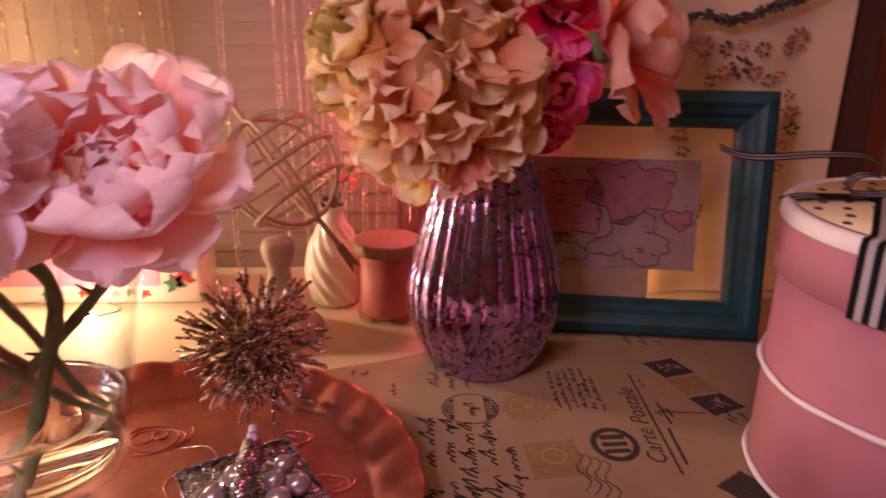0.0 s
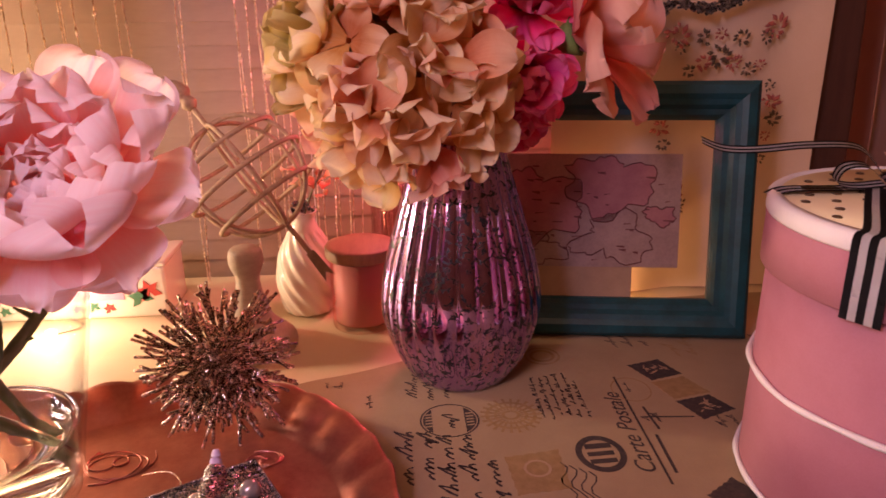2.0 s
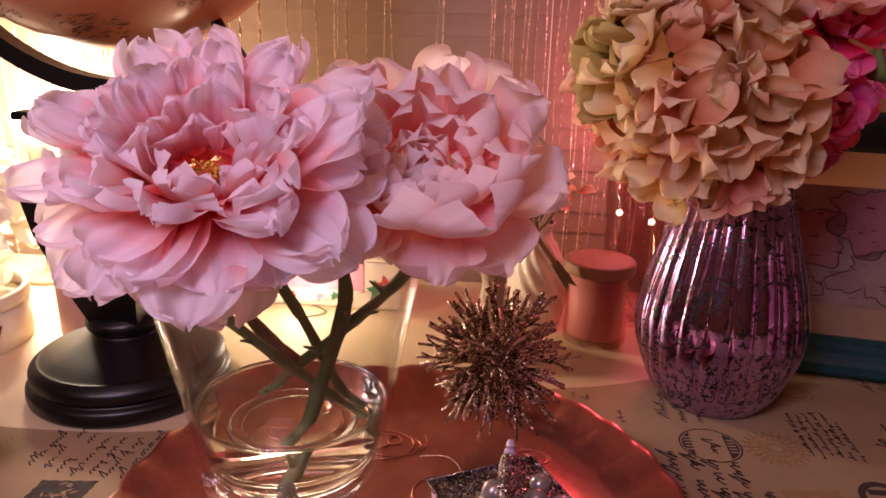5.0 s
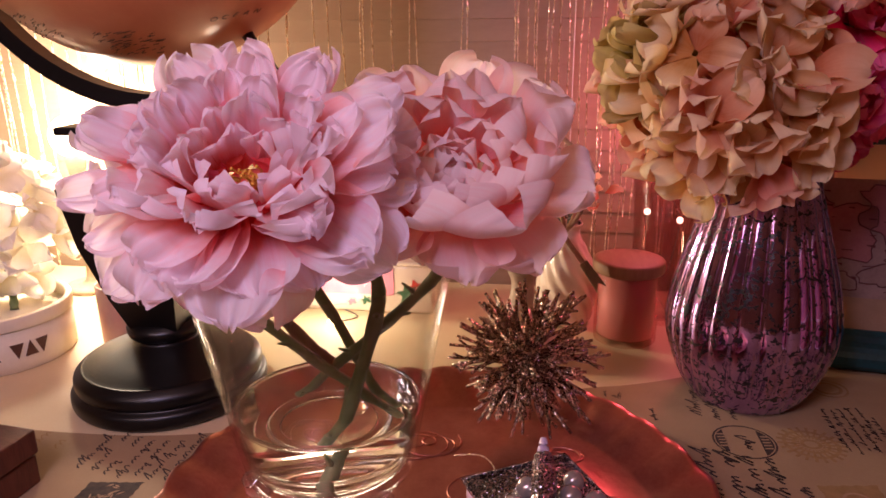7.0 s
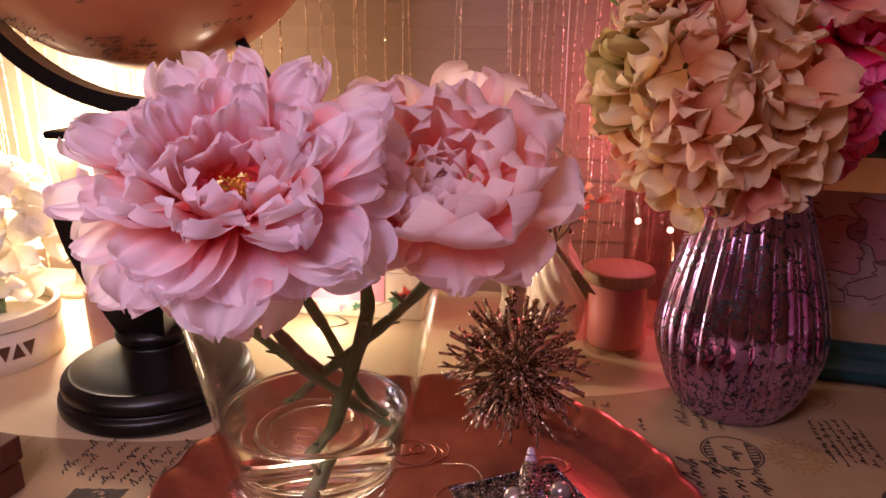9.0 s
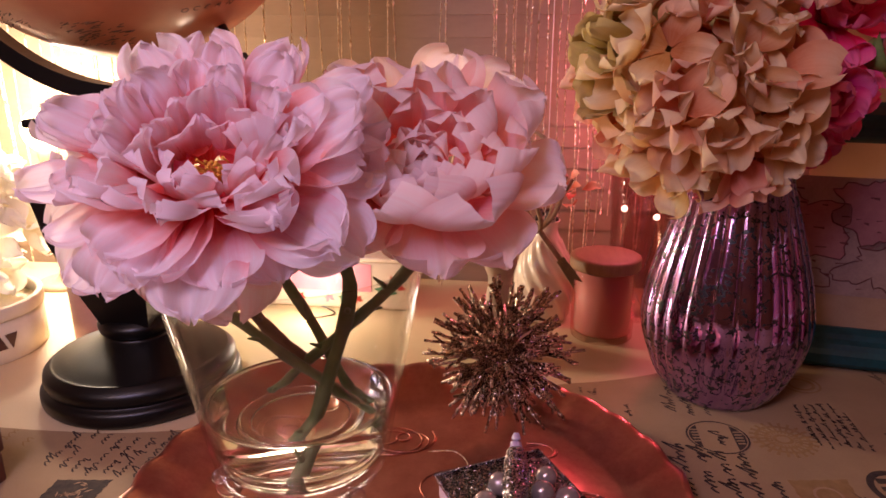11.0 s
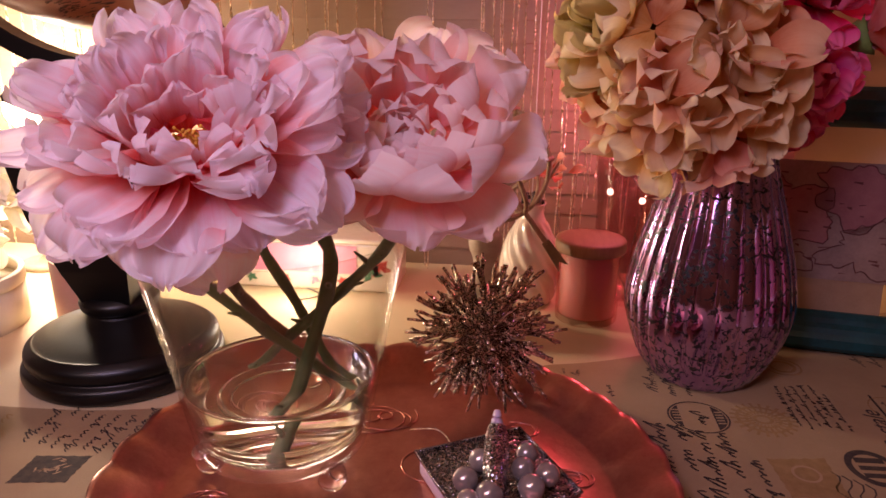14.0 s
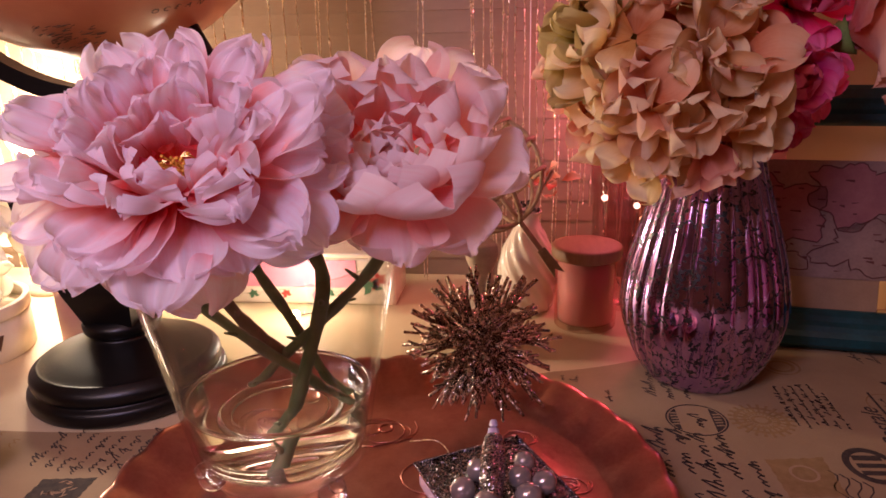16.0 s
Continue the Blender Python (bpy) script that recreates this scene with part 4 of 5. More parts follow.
peony("peony", (0.043, 0.506, 0.224), (0.14, -0.56, 0.80), 40, 0.0665, RINGS_BUD, M["peony2"], "half-open soft pink silk peony in the glass vase",
      [([(0.045, 0.485, 0.195), (0.030, 0.505, 0.168), (-0.010, 0.525, 0.125), (-0.055, 0.545, 0.080), (-0.075, 0.553, 0.052)], 0.0036, "stem"),
       ([(-0.045, 0.51, 0.20), (-0.052, 0.525, 0.165), (-0.036, 0.54, 0.12), (-0.018, 0.548, 0.075), (0.0, 0.552, 0.045)], 0.0036, "stem"),
       ([(-0.030, 0.50, 0.20), (-0.078, 0.512, 0.175), (-0.072, 0.53, 0.13), (-0.045, 0.54, 0.095)], 0.0042, "twig")], False, 7, 9.0, 0.6)

# ---- glitter starburst and jewelled box on the tray ----
rnd = random.Random(21)
star = thing("starburst_ornament", (0.087, 0.617, 0.0705), "champagne glitter twig starburst ball standing on the copper tray", "ornament")
part("core", ball(0.016, (0, 0, 0), 14), M["burst"], star)
N = 118
for i in range(N):
    zz = 1 - 2 * (i + 0.5) / N
    a = i * 2.399963
    d = Vector((math.sqrt(1 - zz * zz) * math.cos(a), math.sqrt(1 - zz * zz) * math.sin(a), zz))
    d = (d + Vector((rnd.uniform(-0.12, 0.12), rnd.uniform(-0.12, 0.12), rnd.uniform(-0.12, 0.12)))).normalized()
    ln = rnd.uniform(0.044, 0.067)
    fork = rnd.uniform(0.36, 0.58) * ln
    wob = Vector((rnd.uniform(-1, 1), rnd.uniform(-1, 1), rnd.uniform(-1, 1))) * 0.0022
    mid = d * fork + wob
    bm = tube([d * 0.010, d * fork * 0.6 - wob, mid], 0.0016, 6, None, False, lambda s: 1.15 - 0.2 * s)
    for k in range(rnd.choice((2, 2, 3))):
        e = (d + Vector((rnd.uniform(-0.33, 0.33), rnd.uniform(-0.33, 0.33), rnd.uniform(-0.33, 0.33)))).normalized()
        end = mid + e * (ln - fork) * rnd.uniform(0.7, 1.05)
        knee = mid.lerp(end, 0.5) + Vector((rnd.uniform(-1, 1), rnd.uniform(-1, 1), rnd.uniform(-1, 1))) * 0.0014
        tube([mid, knee, end], 0.0014, 6, bm, False, lambda s: 1.05 - 0.15 * s)
        e2 = (e + Vector((rnd.uniform(-0.6, 0.6), rnd.uniform(-0.6, 0.6), rnd.uniform(-0.6, 0.6)))).normalized()
        tube([knee, knee + e2 * 0.009], 0.0011, 6, bm)
    part("twig", bm, M["burst"], star)

jb = thing("jewelled_box", (0.101, 0.512, 0.0045), "small glittering flat box topped with pearls and crystals", "trinket box", turn=30)
S = 0.0395
part("body", box(-S + 0.0015, S - 0.0015, -S + 0.0015, S - 0.0015, 0.0, 0.0125, 0.0025), M["lilac"], jb, "lilac sides")
part("lid", box(-S, S, -S, S, 0.0128, 0.0165, 0.0012), M["silver"], jb, "silver glitter lid")
bm = bmesh.new()
for i in range(40):
    for sx, sy in ((-1, 0), (1, 0), (0, -1), (0, 1)):
        t = -S + 2 * S * i / 39
        ball(0.0012, (sx * S if sx else t, sy * S if sy else t, 0.0168), 6, bm)
tagged(part("beaded_edge", bm, M["silver"], jb), kind="stuff")
for x, y, r in ((-0.026, -0.010, 0.0085), (-0.008, 0.006, 0.0078), (-0.019, -0.029, 0.0088), (0.013, -0.012, 0.0078), (0.008, -0.032, 0.0086), (0.024, 0.002, 0.0072), (-0.032, -0.027, 0.007), (0.024, -0.024, 0.008)):
    part("pearl", ball(r, (x, y, 0.0165 + r * 0.85), 20), M["pearl"], jb)
for x, y, r in ((-0.018, 0.010, 0.0042), (-0.014, -0.010, 0.0042), (0.022, 0.014, 0.0042), (0.001, -0.020, 0.004), (0.020, -0.005, 0.004), (-0.028, -0.018, 0.004), (-0.005, -0.038 + 0.003, 0.004)):
    bm = bmesh.new()
    bmesh.ops.create_icosphere(bm, subdivisions=1, radius=r, matrix=Matrix.Translation((x, y, 0.0165 + r * 0.8)))
    part("crystal", bm, M["glass"], jb, "", False)
part("spindle", tube(smooth_profile([(-0.016, -0.030, 0.026), (-0.010, -0.018, 0.030), (-0.002, -0.004, 0.033), (0.005, 0.009, 0.0355), (0.008, 0.015, 0.039)], 5), 0.0075, 16, None, False, lambda s: 0.5 + 0.6 * math.sin(0.5 + 2.2 * s)), M["silver"], jb, "glittering spindle")
part("spindle_tip", tube(smooth_profile([(0.0075, 0.014, 0.0385), (0.0095, 0.018, 0.043), (0.0110, 0.0205, 0.0480)], 4), 0.0042, 12, None, False, lambda s: 1.0 - 0.62 * s ** 2), M["lilac"], jb, "smooth lilac tip")

# ---- ribbed mercury vase and its bouquet ----
MX, MY = 0.273, 0.718
mv = thing("mercury_vase", (MX, MY, 0.0018), "purple-pink ribbed mercury glass vase with black flecks", "vase")
prof = smooth_profile([(0.040, 0.0), (0.046, 0.003), (0.0585, 0.022), (0.0685, 0.050), (0.0715, 0.074), (0.0665, 0.106), (0.0555, 0.145), (0.0460, 0.176), (0.0385, 0.203), (0.0370, 0.222), (0.0400, 0.240)], 6)
prof = [(0.985 * r, z) for r, z in prof]


def ribs(a, z, r):
    """Twenty-two rounded lobes with narrow grooves between them."""
    x = 2 * ((a * 11 / math.pi) % 1.0) - 1
    return r - 0.045 * r * min(1.0, z / 0.02) * (1 - math.sqrt(1 - 0.97 * x * x)) if r > 0.02 else r


inner = [(r - 0.003, z) for r, z in reversed(prof) if z > 0.01]
bm = lathe([(0.0, 0.002)] + prof + inner + [(0.0, 0.012)], 264, ribs)
part("body", bm, M["mercury"], mv)
part("rim", tube([(0.0388 * math.cos(t), 0.0388 * math.sin(t), 0.240) for t in [2 * math.pi * i / 64 for i in range(64)]], 0.0018, 8, None, True), M["mercury"], mv, "rounded lip")


def hydrangea(name, place, radii, count, label, mats, size, seed, stem_pts=None, front=None, lobes=()):
    """A mop head: four-petal florets over an egg-shaped head."""
    top = thing(name, place, label, "flower")
    rnd = random.Random(seed)
    kinds = {}
    for key in set(mats):
        kinds[key] = [petal_mesh("petal", M[key], size, size * rnd.uniform(0.74, 0.92), rnd.uniform(8, 36), rnd.uniform(-50, 50), rnd.uniform(0.08, 0.34), 0.055, seed * 31 + k, 0.012, 0.58, (0.66, -1)[k % 2], 15, 13, rnd.uniform(0.0, 0.05)) for k in range(8)]
    n = 0
    core = ball(1.0, (0, 0, 0), 14)
    part("core", core, M[mats[0]], top, "", m=Matrix.Diagonal((radii[0] * 0.44, radii[1] * 0.44, radii[2] * 0.44, 1)))
    for i in range(count):
        zz = 1 - 2 * (i + 0.5) / count
        a = i * 2.399963 + rnd.uniform(-0.15, 0.15)
        d = Vector((math.sqrt(1 - zz * zz) * math.cos(a), math.sqrt(1 - zz * zz) * math.sin(a), zz))
        d = (d + Vector((rnd.uniform(-0.12, 0.12), rnd.uniform(-0.12, 0.12), rnd.uniform(-0.12, 0.12)))).normalized()
        p = Vector([d[k] * radii[k] * rnd.uniform(0.78, 1.0) for k in range(3)])
        for way, reach in lobes:
            p *= 1 + reach * max(0.0, d.dot(Vector(way).normalized())) ** 4
        key = front(d, rnd) if front else rnd.choice(mats)
        f = axis_frame(p, d + Vector((rnd.uniform(-0.6, 0.6), rnd.uniform(-0.6, 0.6), rnd.uniform(-0.5, 0.6))), rnd.uniform(0, 360))
        for k in range(4):
            s = rnd.uniform(0.82, 1.12)
            part("petal", kinds[key][rnd.randrange(8)], None, top, "", m=f @ pose(0, 0, 0, 0, 0, 90 * k + rnd.uniform(-10, 10)) @ pose(0, 0.002, 0, rnd.uniform(-8, 32), rnd.uniform(-18, 18), 0) @ Matrix.Diagonal((s, s, s, 1)))
    if stem_pts:
        stem(top, [Vector(p) - Vector(place) for p in stem_pts], 0.004, M["stem"], 2, seed)
    return top


def tone(d, rnd):
    if d.x < -0.70 and d.z > -0.25:
        return "hydrg" if rnd.random() < 0.75 else "hydr"
    return "hydrp" if rnd.random() < 0.36 else "hydr"


hydrangea("hydrangea", (0.216, 0.684, 0.275), (0.070, 0.062, 0.072), 80, "cream and peach silk hydrangea head in the mercury vase", ["hydrg", "hydr", "hydrp"], 0.0390, 5,
          [(0.24, 0.70, 0.21), (0.265, 0.728, 0.19), (0.275, 0.735, 0.05)], tone, (((0.15, -0.55, -1.0), 0.22), ((1.0, -0.3, -0.35), 0.16), ((-1.0, -0.1, 0.1), -0.10), ((-0.75, -0.45, -0.75), -0.24)))


def rose(name, place, axis, spin, size, material, label, rings, seed):
    top = thing(name, place, label, "flower")
    head = axis_frame((0, 0, 0), axis, spin)
    rnd = random.Random(seed)
    for ri, (n, rad, ln, wd, lift, curl, cup, ruf) in enumerate(rings):
        kinds = [petal_mesh("petal", material, ln * size, wd * size, lift + rnd.uniform(-4, 4), curl + rnd.uniform(-10, 10), cup, ruf, seed * 53 + ri * 7 + k, 0.03, 0.66, -1) for k in range(3)]
        for i in range(n):
            m = head @ pose(0, 0, 0, 0, 0, 360 * (i + 0.4 * ri) / n + rnd.uniform(-10, 10)) @ pose(0, rad * size, 0, rnd.uniform(-7, 7), rnd.uniform(-7, 7), 0)
            part("petal", kinds[i % 3], None, top, "", m=m)
    part("calyx", lathe([(0.006, -0.02), (0.012, -0.008), (0.016, 0.0)], 12), M["leaf"], top, "green calyx", m=head)
    b = Vector(place)
    stem(top, [-Vector(axis).normalized() * 0.01, (Vector((MX, MY, 0.225)) - b) * 0.6 + Vector((0, 0, 0.01)), Vector((MX, MY, 0.20)) - b, Vector((MX, MY, 0.06)) - b], 0.003, M["stem"], 2, seed)
    return top


R_ROSE = [(4, 0.05, 0.55, 0.6, 84, 108, 0.4, 0.05), (5, 0.12, 0.75, 0.8, 72, 78, 0.34, 0.06), (6, 0.18, 0.95, 0.95, 52, 40, 0.25, 0.08), (6, 0.18, 1.1, 1.0, 28, -12, 0.12, 0.10)]
R_OPEN = [(3, 0.05, 0.6, 0.7, 80, 96, 0.4, 0.05), (4, 0.10, 0.9, 1.0, 60, 48, 0.28, 0.07), (5, 0.12, 1.15, 1.15, 34, 2, 0.14, 0.10)]
rose("pink_rose", (0.322, 0.715, 0.262), (0.25, -0.75, -0.05), 20, 0.036, M["hot"], "hot pink silk rose in the mercury vase", R_ROSE, 2)
rose("pink_rose", (0.325, 0.725, 0.315), (0.15, -0.6, 0.5), 60, 0.036, M["hot"], "hot pink silk rose in the mercury vase", R_ROSE, 4)
rose("pink_rose", (0.318, 0.720, 0.228), (0.3, -0.7, -0.45), 110, 0.026, M["hot"], "small hot pink silk rose in the mercury vase", R_ROSE, 6)
rose("peach_rose", (0.364, 0.712, 0.292), (0.80, -0.42, 0.34), 62, 0.070, M["peach"], "wide open peach silk rose in the mercury vase", R_OPEN, 9)
rose("peach_rose", (0.295, 0.71, 0.345), (0.1, -0.6, 0.7), 35, 0.046, M["peach"], "wide open peach silk rose in the mercury vase", R_OPEN, 12)
lv = thing("leaf_sprig", (0.20, 0.73, 0.31), "green and dusky violet cloth leaves in the mercury vase", "leaves")
for k, (x, y, z, a, b) in enumerate(((-0.04, -0.02, 0.02, 80, 20), (-0.03, -0.03, 0.045, 110, 40), (0.03, -0.05, 0.05, 190, 60), (0.07, -0.04, 0.05, 220, 50), (-0.06, 0.0, 0.06, 70, -10), (0.0, -0.03, 0.05, 150, 30))):
    part("leaf", petal_mesh("leaf", M["leaf"], 0.06, 0.03, 20, -30, 0.15, 0.05, 700 + k, 0.0, 0.5, 0.9), None, lv, "", m=pose(x, y, z, b, 0, a))
stem(lv, [(-0.02, -0.01, 0.04), (0.02, 0.0, -0.02), (0.075, 0.005, -0.11), (0.075, 0.005, -0.24)], 0.0025, M["twig"], 2, 77)

# ---- candle, jar, twisted vase, armillary ----
cd = thing("candle_jar", (0.181, 0.830, 0.0), "coral candle in a glass jar with a light wooden lid", "candle")
part("wax", lathe([(0.0, 0.0075), (0.0285, 0.0075), (0.029, 0.010), (0.0294, 0.0735), (0.0, 0.0735)], 40), M["wax"], cd, "coral wax")
part("jar", lathe(smooth_profile([(0.029, 0.0), (0.0315, 0.0015), (0.0322, 0.008), (0.0322, 0.060), (0.0310, 0.070), (0.0312, 0.076)], 4) + [(0.0298, 0.076), (0.0296, 0.066), (0.0298, 0.007), (0.0, 0.0068)], 48), M["coralglass"], cd, "coral tinted glass").visible_shadow = False
part("lid", lathe([(0.029, 0.0735), (0.0355, 0.0762), (0.0362, 0.078), (0.0362, 0.0865), (0.0352, 0.088), (0.030, 0.0885), (0.0, 0.0885)], 48), M["lidwood"], cd, "light wooden lid")

jr = thing("hurricane_glass", (0.222, 0.895, 0.0), "tall clear rose-tinted glass jar with glowing dots as reflections", "glass jar")
part("jar", lathe(smooth_profile([(0.026, 0.0), (0.030, 0.002), (0.032, 0.03), (0.0315, 0.10), (0.0345, 0.155), (0.0350, 0.160)], 4) + [(0.0336, 0.160), (0.0300, 0.10), (0.0305, 0.03), (0.028, 0.006), (0.0, 0.006)], 48), M["pinkglass"], jr).visible_shadow = False
# glowing dots stand in for two reflections in the glass; the wire is added
for x, y, z in ((-0.020, -0.016, 0.126), (0.014, -0.018, 0.118)):
    part("led_bulb", ball(0.0036, (x, y, z), 12), M["dotglint"], jr, "small glowing dot standing in for a reflection")
part("led_wire", tube(smooth_profile([(0.01, 0.0, 0.007), (-0.015, -0.012, 0.06), (-0.020, -0.0155, 0.126), (0.0, 0.012, 0.14), (0.014, -0.0175, 0.118), (0.01, 0.01, 0.05)], 8), 0.0005, 5), M["rope"], jr)

tv = thing("twisted_vase", (0.120, 0.872, 0.0), "small ivory porcelain vase with twisted ribs", "vase")
tprof = smooth_profile([(0.020, 0.0), (0.0265, 0.004), (0.0315, 0.025), (0.0325, 0.042), (0.0285, 0.066), (0.0195, 0.086), (0.0135, 0.098), (0.0125, 0.106), (0.0150, 0.113)], 6)
part("body", lathe([(0.0, 0.001)] + tprof + [(r - 0.002, z) for r, z in reversed(tprof) if z > 0.01] + [(0.0, 0.008)], 96, lambda a, z, r: r * (1 + 0.045 * math.cos(12 * (a + z * 22))) if r > 0.016 else r), M["porcelain"], tv)
rnd = random.Random(31)
sp = thing("dried_sprig", (0.120, 0.872, 0.105), "sprig of small dusty rose and silver buds in the twisted vase", "flowers")
bm = bmesh.new()
for i in range(26):
    a, q = rnd.uniform(0, 6.3), rnd.uniform(0.0, 0.014)
    ball(rnd.uniform(0.0016, 0.003), (q * math.cos(a), q * math.sin(a), 0.006 + rnd.uniform(0, 0.012)), 7, bm)
part("bud_cluster", bm, M["rope"], sp, "grey glitter buds")
for k in range(9):
    a = rnd.uniform(0, 360)
    m = pose(0.018 + rnd.uniform(-0.02, 0.02), rnd.uniform(-0.02, 0.0), 0.022 + rnd.uniform(0, 0.035), rnd.uniform(-10, 60), rnd.uniform(-30, 30), a)
    part("petal", petal_mesh("petal", M["hydrp"], 0.020, 0.017, 30, -20, 0.2, 0.08, 900 + k), None, sp, "", m=m)
part("stem", tube([(0, 0, -0.09), (0, 0, 0.0), (0.012, -0.01, 0.03), (0.025, -0.015, 0.055)], 0.0012, 6), M["twig"], sp)

ar = thing("armillary_ornament", (0.090, 0.785, 0.0), "bleached twig armillary sphere with an arrow on a turned wooden stand", "ornament")
aprof = smooth_profile([(0.041, 0.0), (0.0425, 0.006), (0.040, 0.013), (0.030, 0.022), (0.021, 0.032), (0.0165, 0.044), (0.0125, 0.060), (0.0115, 0.074), (0.0150, 0.084), (0.0165, 0.092), (0.0150, 0.100), (0.012, 0.103)], 5)
part("stand", lathe([(0.0, 0.0)] + aprof + [(0.0, 0.103)], 40), M["palewood"], ar, "whitewashed turned stand", m=Matrix.Translation((-0.015, 0.0, 0)))
A0, A1 = Vector((0.017, 0.846, 0.241)), Vector((0.149, 0.797, 0.070))
base = Vector((0.090, 0.785, 0.0))
ax = (A1 - A0).normalized()
C = Vector((0.076, 0.825, 0.162)) - base
part("axis_rod", tube([A0 - base, C, A1 - base - ax * 0.022], 0.0026, 8), M["rattan"], ar)
q = axis_frame(C, ax)
for k in range(3):
    part("hoop", tube([(0.059 * math.cos(t), 0.0, 0.059 * math.sin(t)) for t in [2 * math.pi * i / 48 for i in range(48)]], 0.0023, 8, None, True), M["rattan"], ar, m=q @ pose(0, 0, 0, 0, 0, 60 * k + 20))
for z in (-0.03, 0.0, 0.03):
    r = math.sqrt(0.059 ** 2 - z * z) + 0.002
    part("cross_hoop", tube([(r * math.cos(t), r * math.sin(t), z) for t in [2 * math.pi * i / 48 for i in range(48)]], 0.0024, 8, None, True), M["rattan"], ar, m=q)
part("finial", lathe(smooth_profile([(0.004, 0.0), (0.008, 0.006), (0.0055, 0.012), (0.009, 0.018), (0.006, 0.028), (0.001, 0.034)], 4), 14), M["rattan"], ar, "carved arrow point", m=axis_frame(A0 - base + ax * 0.02, -ax))
fl = slab([(-0.0042, 0.0), (0.0042, 0.0), (0.0056, 0.032), (0.0, 0.024), (-0.0056, 0.032)], -0.0025, 0.0025)
part("fletching", fl, M["twig"], ar, "notched arrow tail", False, m=axis_frame(A1 - base - ax * 0.026, ax, 60) @ pose(0, 0, 0, 90, 0, 0))

# ---- teal frame with map ----
fr = thing("picture_frame", (0.556, 0.762, 0.0018), "open distressed teal wooden picture frame leaning back", "picture frame", turn=-8.5)
FW, FH, FP = 0.293, 0.246, 0.036
lean = pose(0, 0, 0, -10.5)
fsec = [(0.0, 0.0), (0.0, -0.016), (0.004, -0.0205), (0.012, -0.0215), (0.017, -0.0185), (0.022, -0.0175), (0.026, -0.013), (0.031, -0.0125), (0.034, -0.009), (FP, -0.006), (FP, 0.0)]


def rail(length, horizontal):
    """A mitred moulding along x, its outer edge at z = 0."""
    bm = bmesh.new()
    ends = []
    for s in (0, 1):
        ends.append([bm.verts.new(((d if s == 0 else length - d), y, d)) for d, y in fsec])
    n = len(fsec)
    for i in range(n):
        bm.faces.new((ends[0][i], ends[1][i], ends[1][(i + 1) % n], ends[0][(i + 1) % n]))
    bm.faces.new(ends[0][::-1])
    bm.faces.new(ends[1])
    return bm


part("rail", rail(FW, True), M["teal"], fr, "", False, m=lean @ pose(-FW, 0, 0))
part("rail", rail(FW, True), M["teal"], fr, "", False, m=lean @ pose(0, 0, FH, 0, 180, 0))
part("stile", rail(FH, False), M["teal"], fr, "", False, m=lean @ pose(0, 0, 0, 0, -90, 0))
part("stile", rail(FH, False), M["teal"], fr, "", False, m=lean @ pose(-FW, 0, FH, 0, 90, 0))
part("strut", box(-FW / 2 - 0.02, -FW / 2 + 0.02, 0.0, 0.004, 0.0, 0.12), M["teal"], fr, "", False, m=pose(0, 0.0, 0.0, -22) @ Matrix.Translation((0, 0.025, 0)))
mp = thing("map_card", (0.556, 0.762, 0.0018), "aged map card with pink land taped behind the frame", "map", turn=-8.5)
CX0, CX1, CZ0, CZ1 = -0.262, -0.064, 0.066, 0.178
part("card", box(CX0, CX1, 0.0006, 0.0018, CZ0, CZ1), M["map"], mp, "", False, m=lean)


def coast(cx, cz, r, seed, squash=0.7, n=56):
    o = random.Random(seed).uniform(0, 50)
    out = []
    for i in range(n):
        a = 2 * math.pi * i / n
        q = r * (1 + 0.75 * noise.noise(Vector((1.3 * math.cos(a), 1.3 * math.sin(a), o))) + 0.28 * noise.noise(Vector((4.5 * math.cos(a), 4.5 * math.sin(a), o))))
        out.append((min(max(cx + q * math.cos(a), CX0 + 0.002), CX1 - 0.002), min(max(cz + squash * q * math.sin(a), CZ0 + 0.002), CZ1 - 0.002)))
    return out


flip = lean @ pose(0, 0.0006, 0, 90, 0, 0)
for k, (cx, cz, r, key) in enumerate(((-0.135, 0.152, 0.040, "mappink"), (-0.215, 0.135, 0.050, "mappink"), (-0.130, 0.098, 0.038, "map"), (-0.205, 0.085, 0.026, "map"), (-0.085, 0.118, 0.014, "mappink"))):
    pts = coast(cx, cz, r, k + 3)
    part("land", slab(pts, 0.0003, 0.0006), M[key], mp, "pink land" if key == "mappink" else "", False, m=flip)
    part("coastline", tube([(x, y, 0.0007) for x, y in pts], 0.0006, 5, None, True), M["mapink"], mp, "", m=flip)
rnd = random.Random(14)
bm = bmesh.new()
for i in range(46):
    x, z, w = rnd.uniform(CX0 + 0.01, CX1 - 0.012), rnd.uniform(CZ0 + 0.006, CZ1 - 0.006), rnd.uniform(0.003, 0.010)
    slab([(x, z), (x + w, z + rnd.uniform(-0.002, 0.002)), (x + w, z + 0.0011), (x, z + 0.0011)], 0.0008, 0.0010, bm)
tagged(part("map_writing", bm, M["mapink"], mp, "", False, m=flip), kind="stuff")
lt = thing("old_letter", (0.556, 0.762, 0.0018), "small aged paper card taped behind the frame", "card", turn=-8.5)
part("paper", box(-0.235, -0.108, 0.0022, 0.0034, 0.020, 0.070), M["oldpaper"], lt, "", False, m=lean)
bm = bmesh.new()
for r in range(2):
    for i in range(24):
        x = -0.23 + i * 0.005
        if rnd.random() < 0.8:
            slab([(x, 0.044 + 0.008 * r), (x + 0.0022, 0.044 + 0.008 * r), (x + 0.0022, 0.0495 + 0.008 * r), (x, 0.0495 + 0.008 * r)], -0.0023, -0.0021, bm)
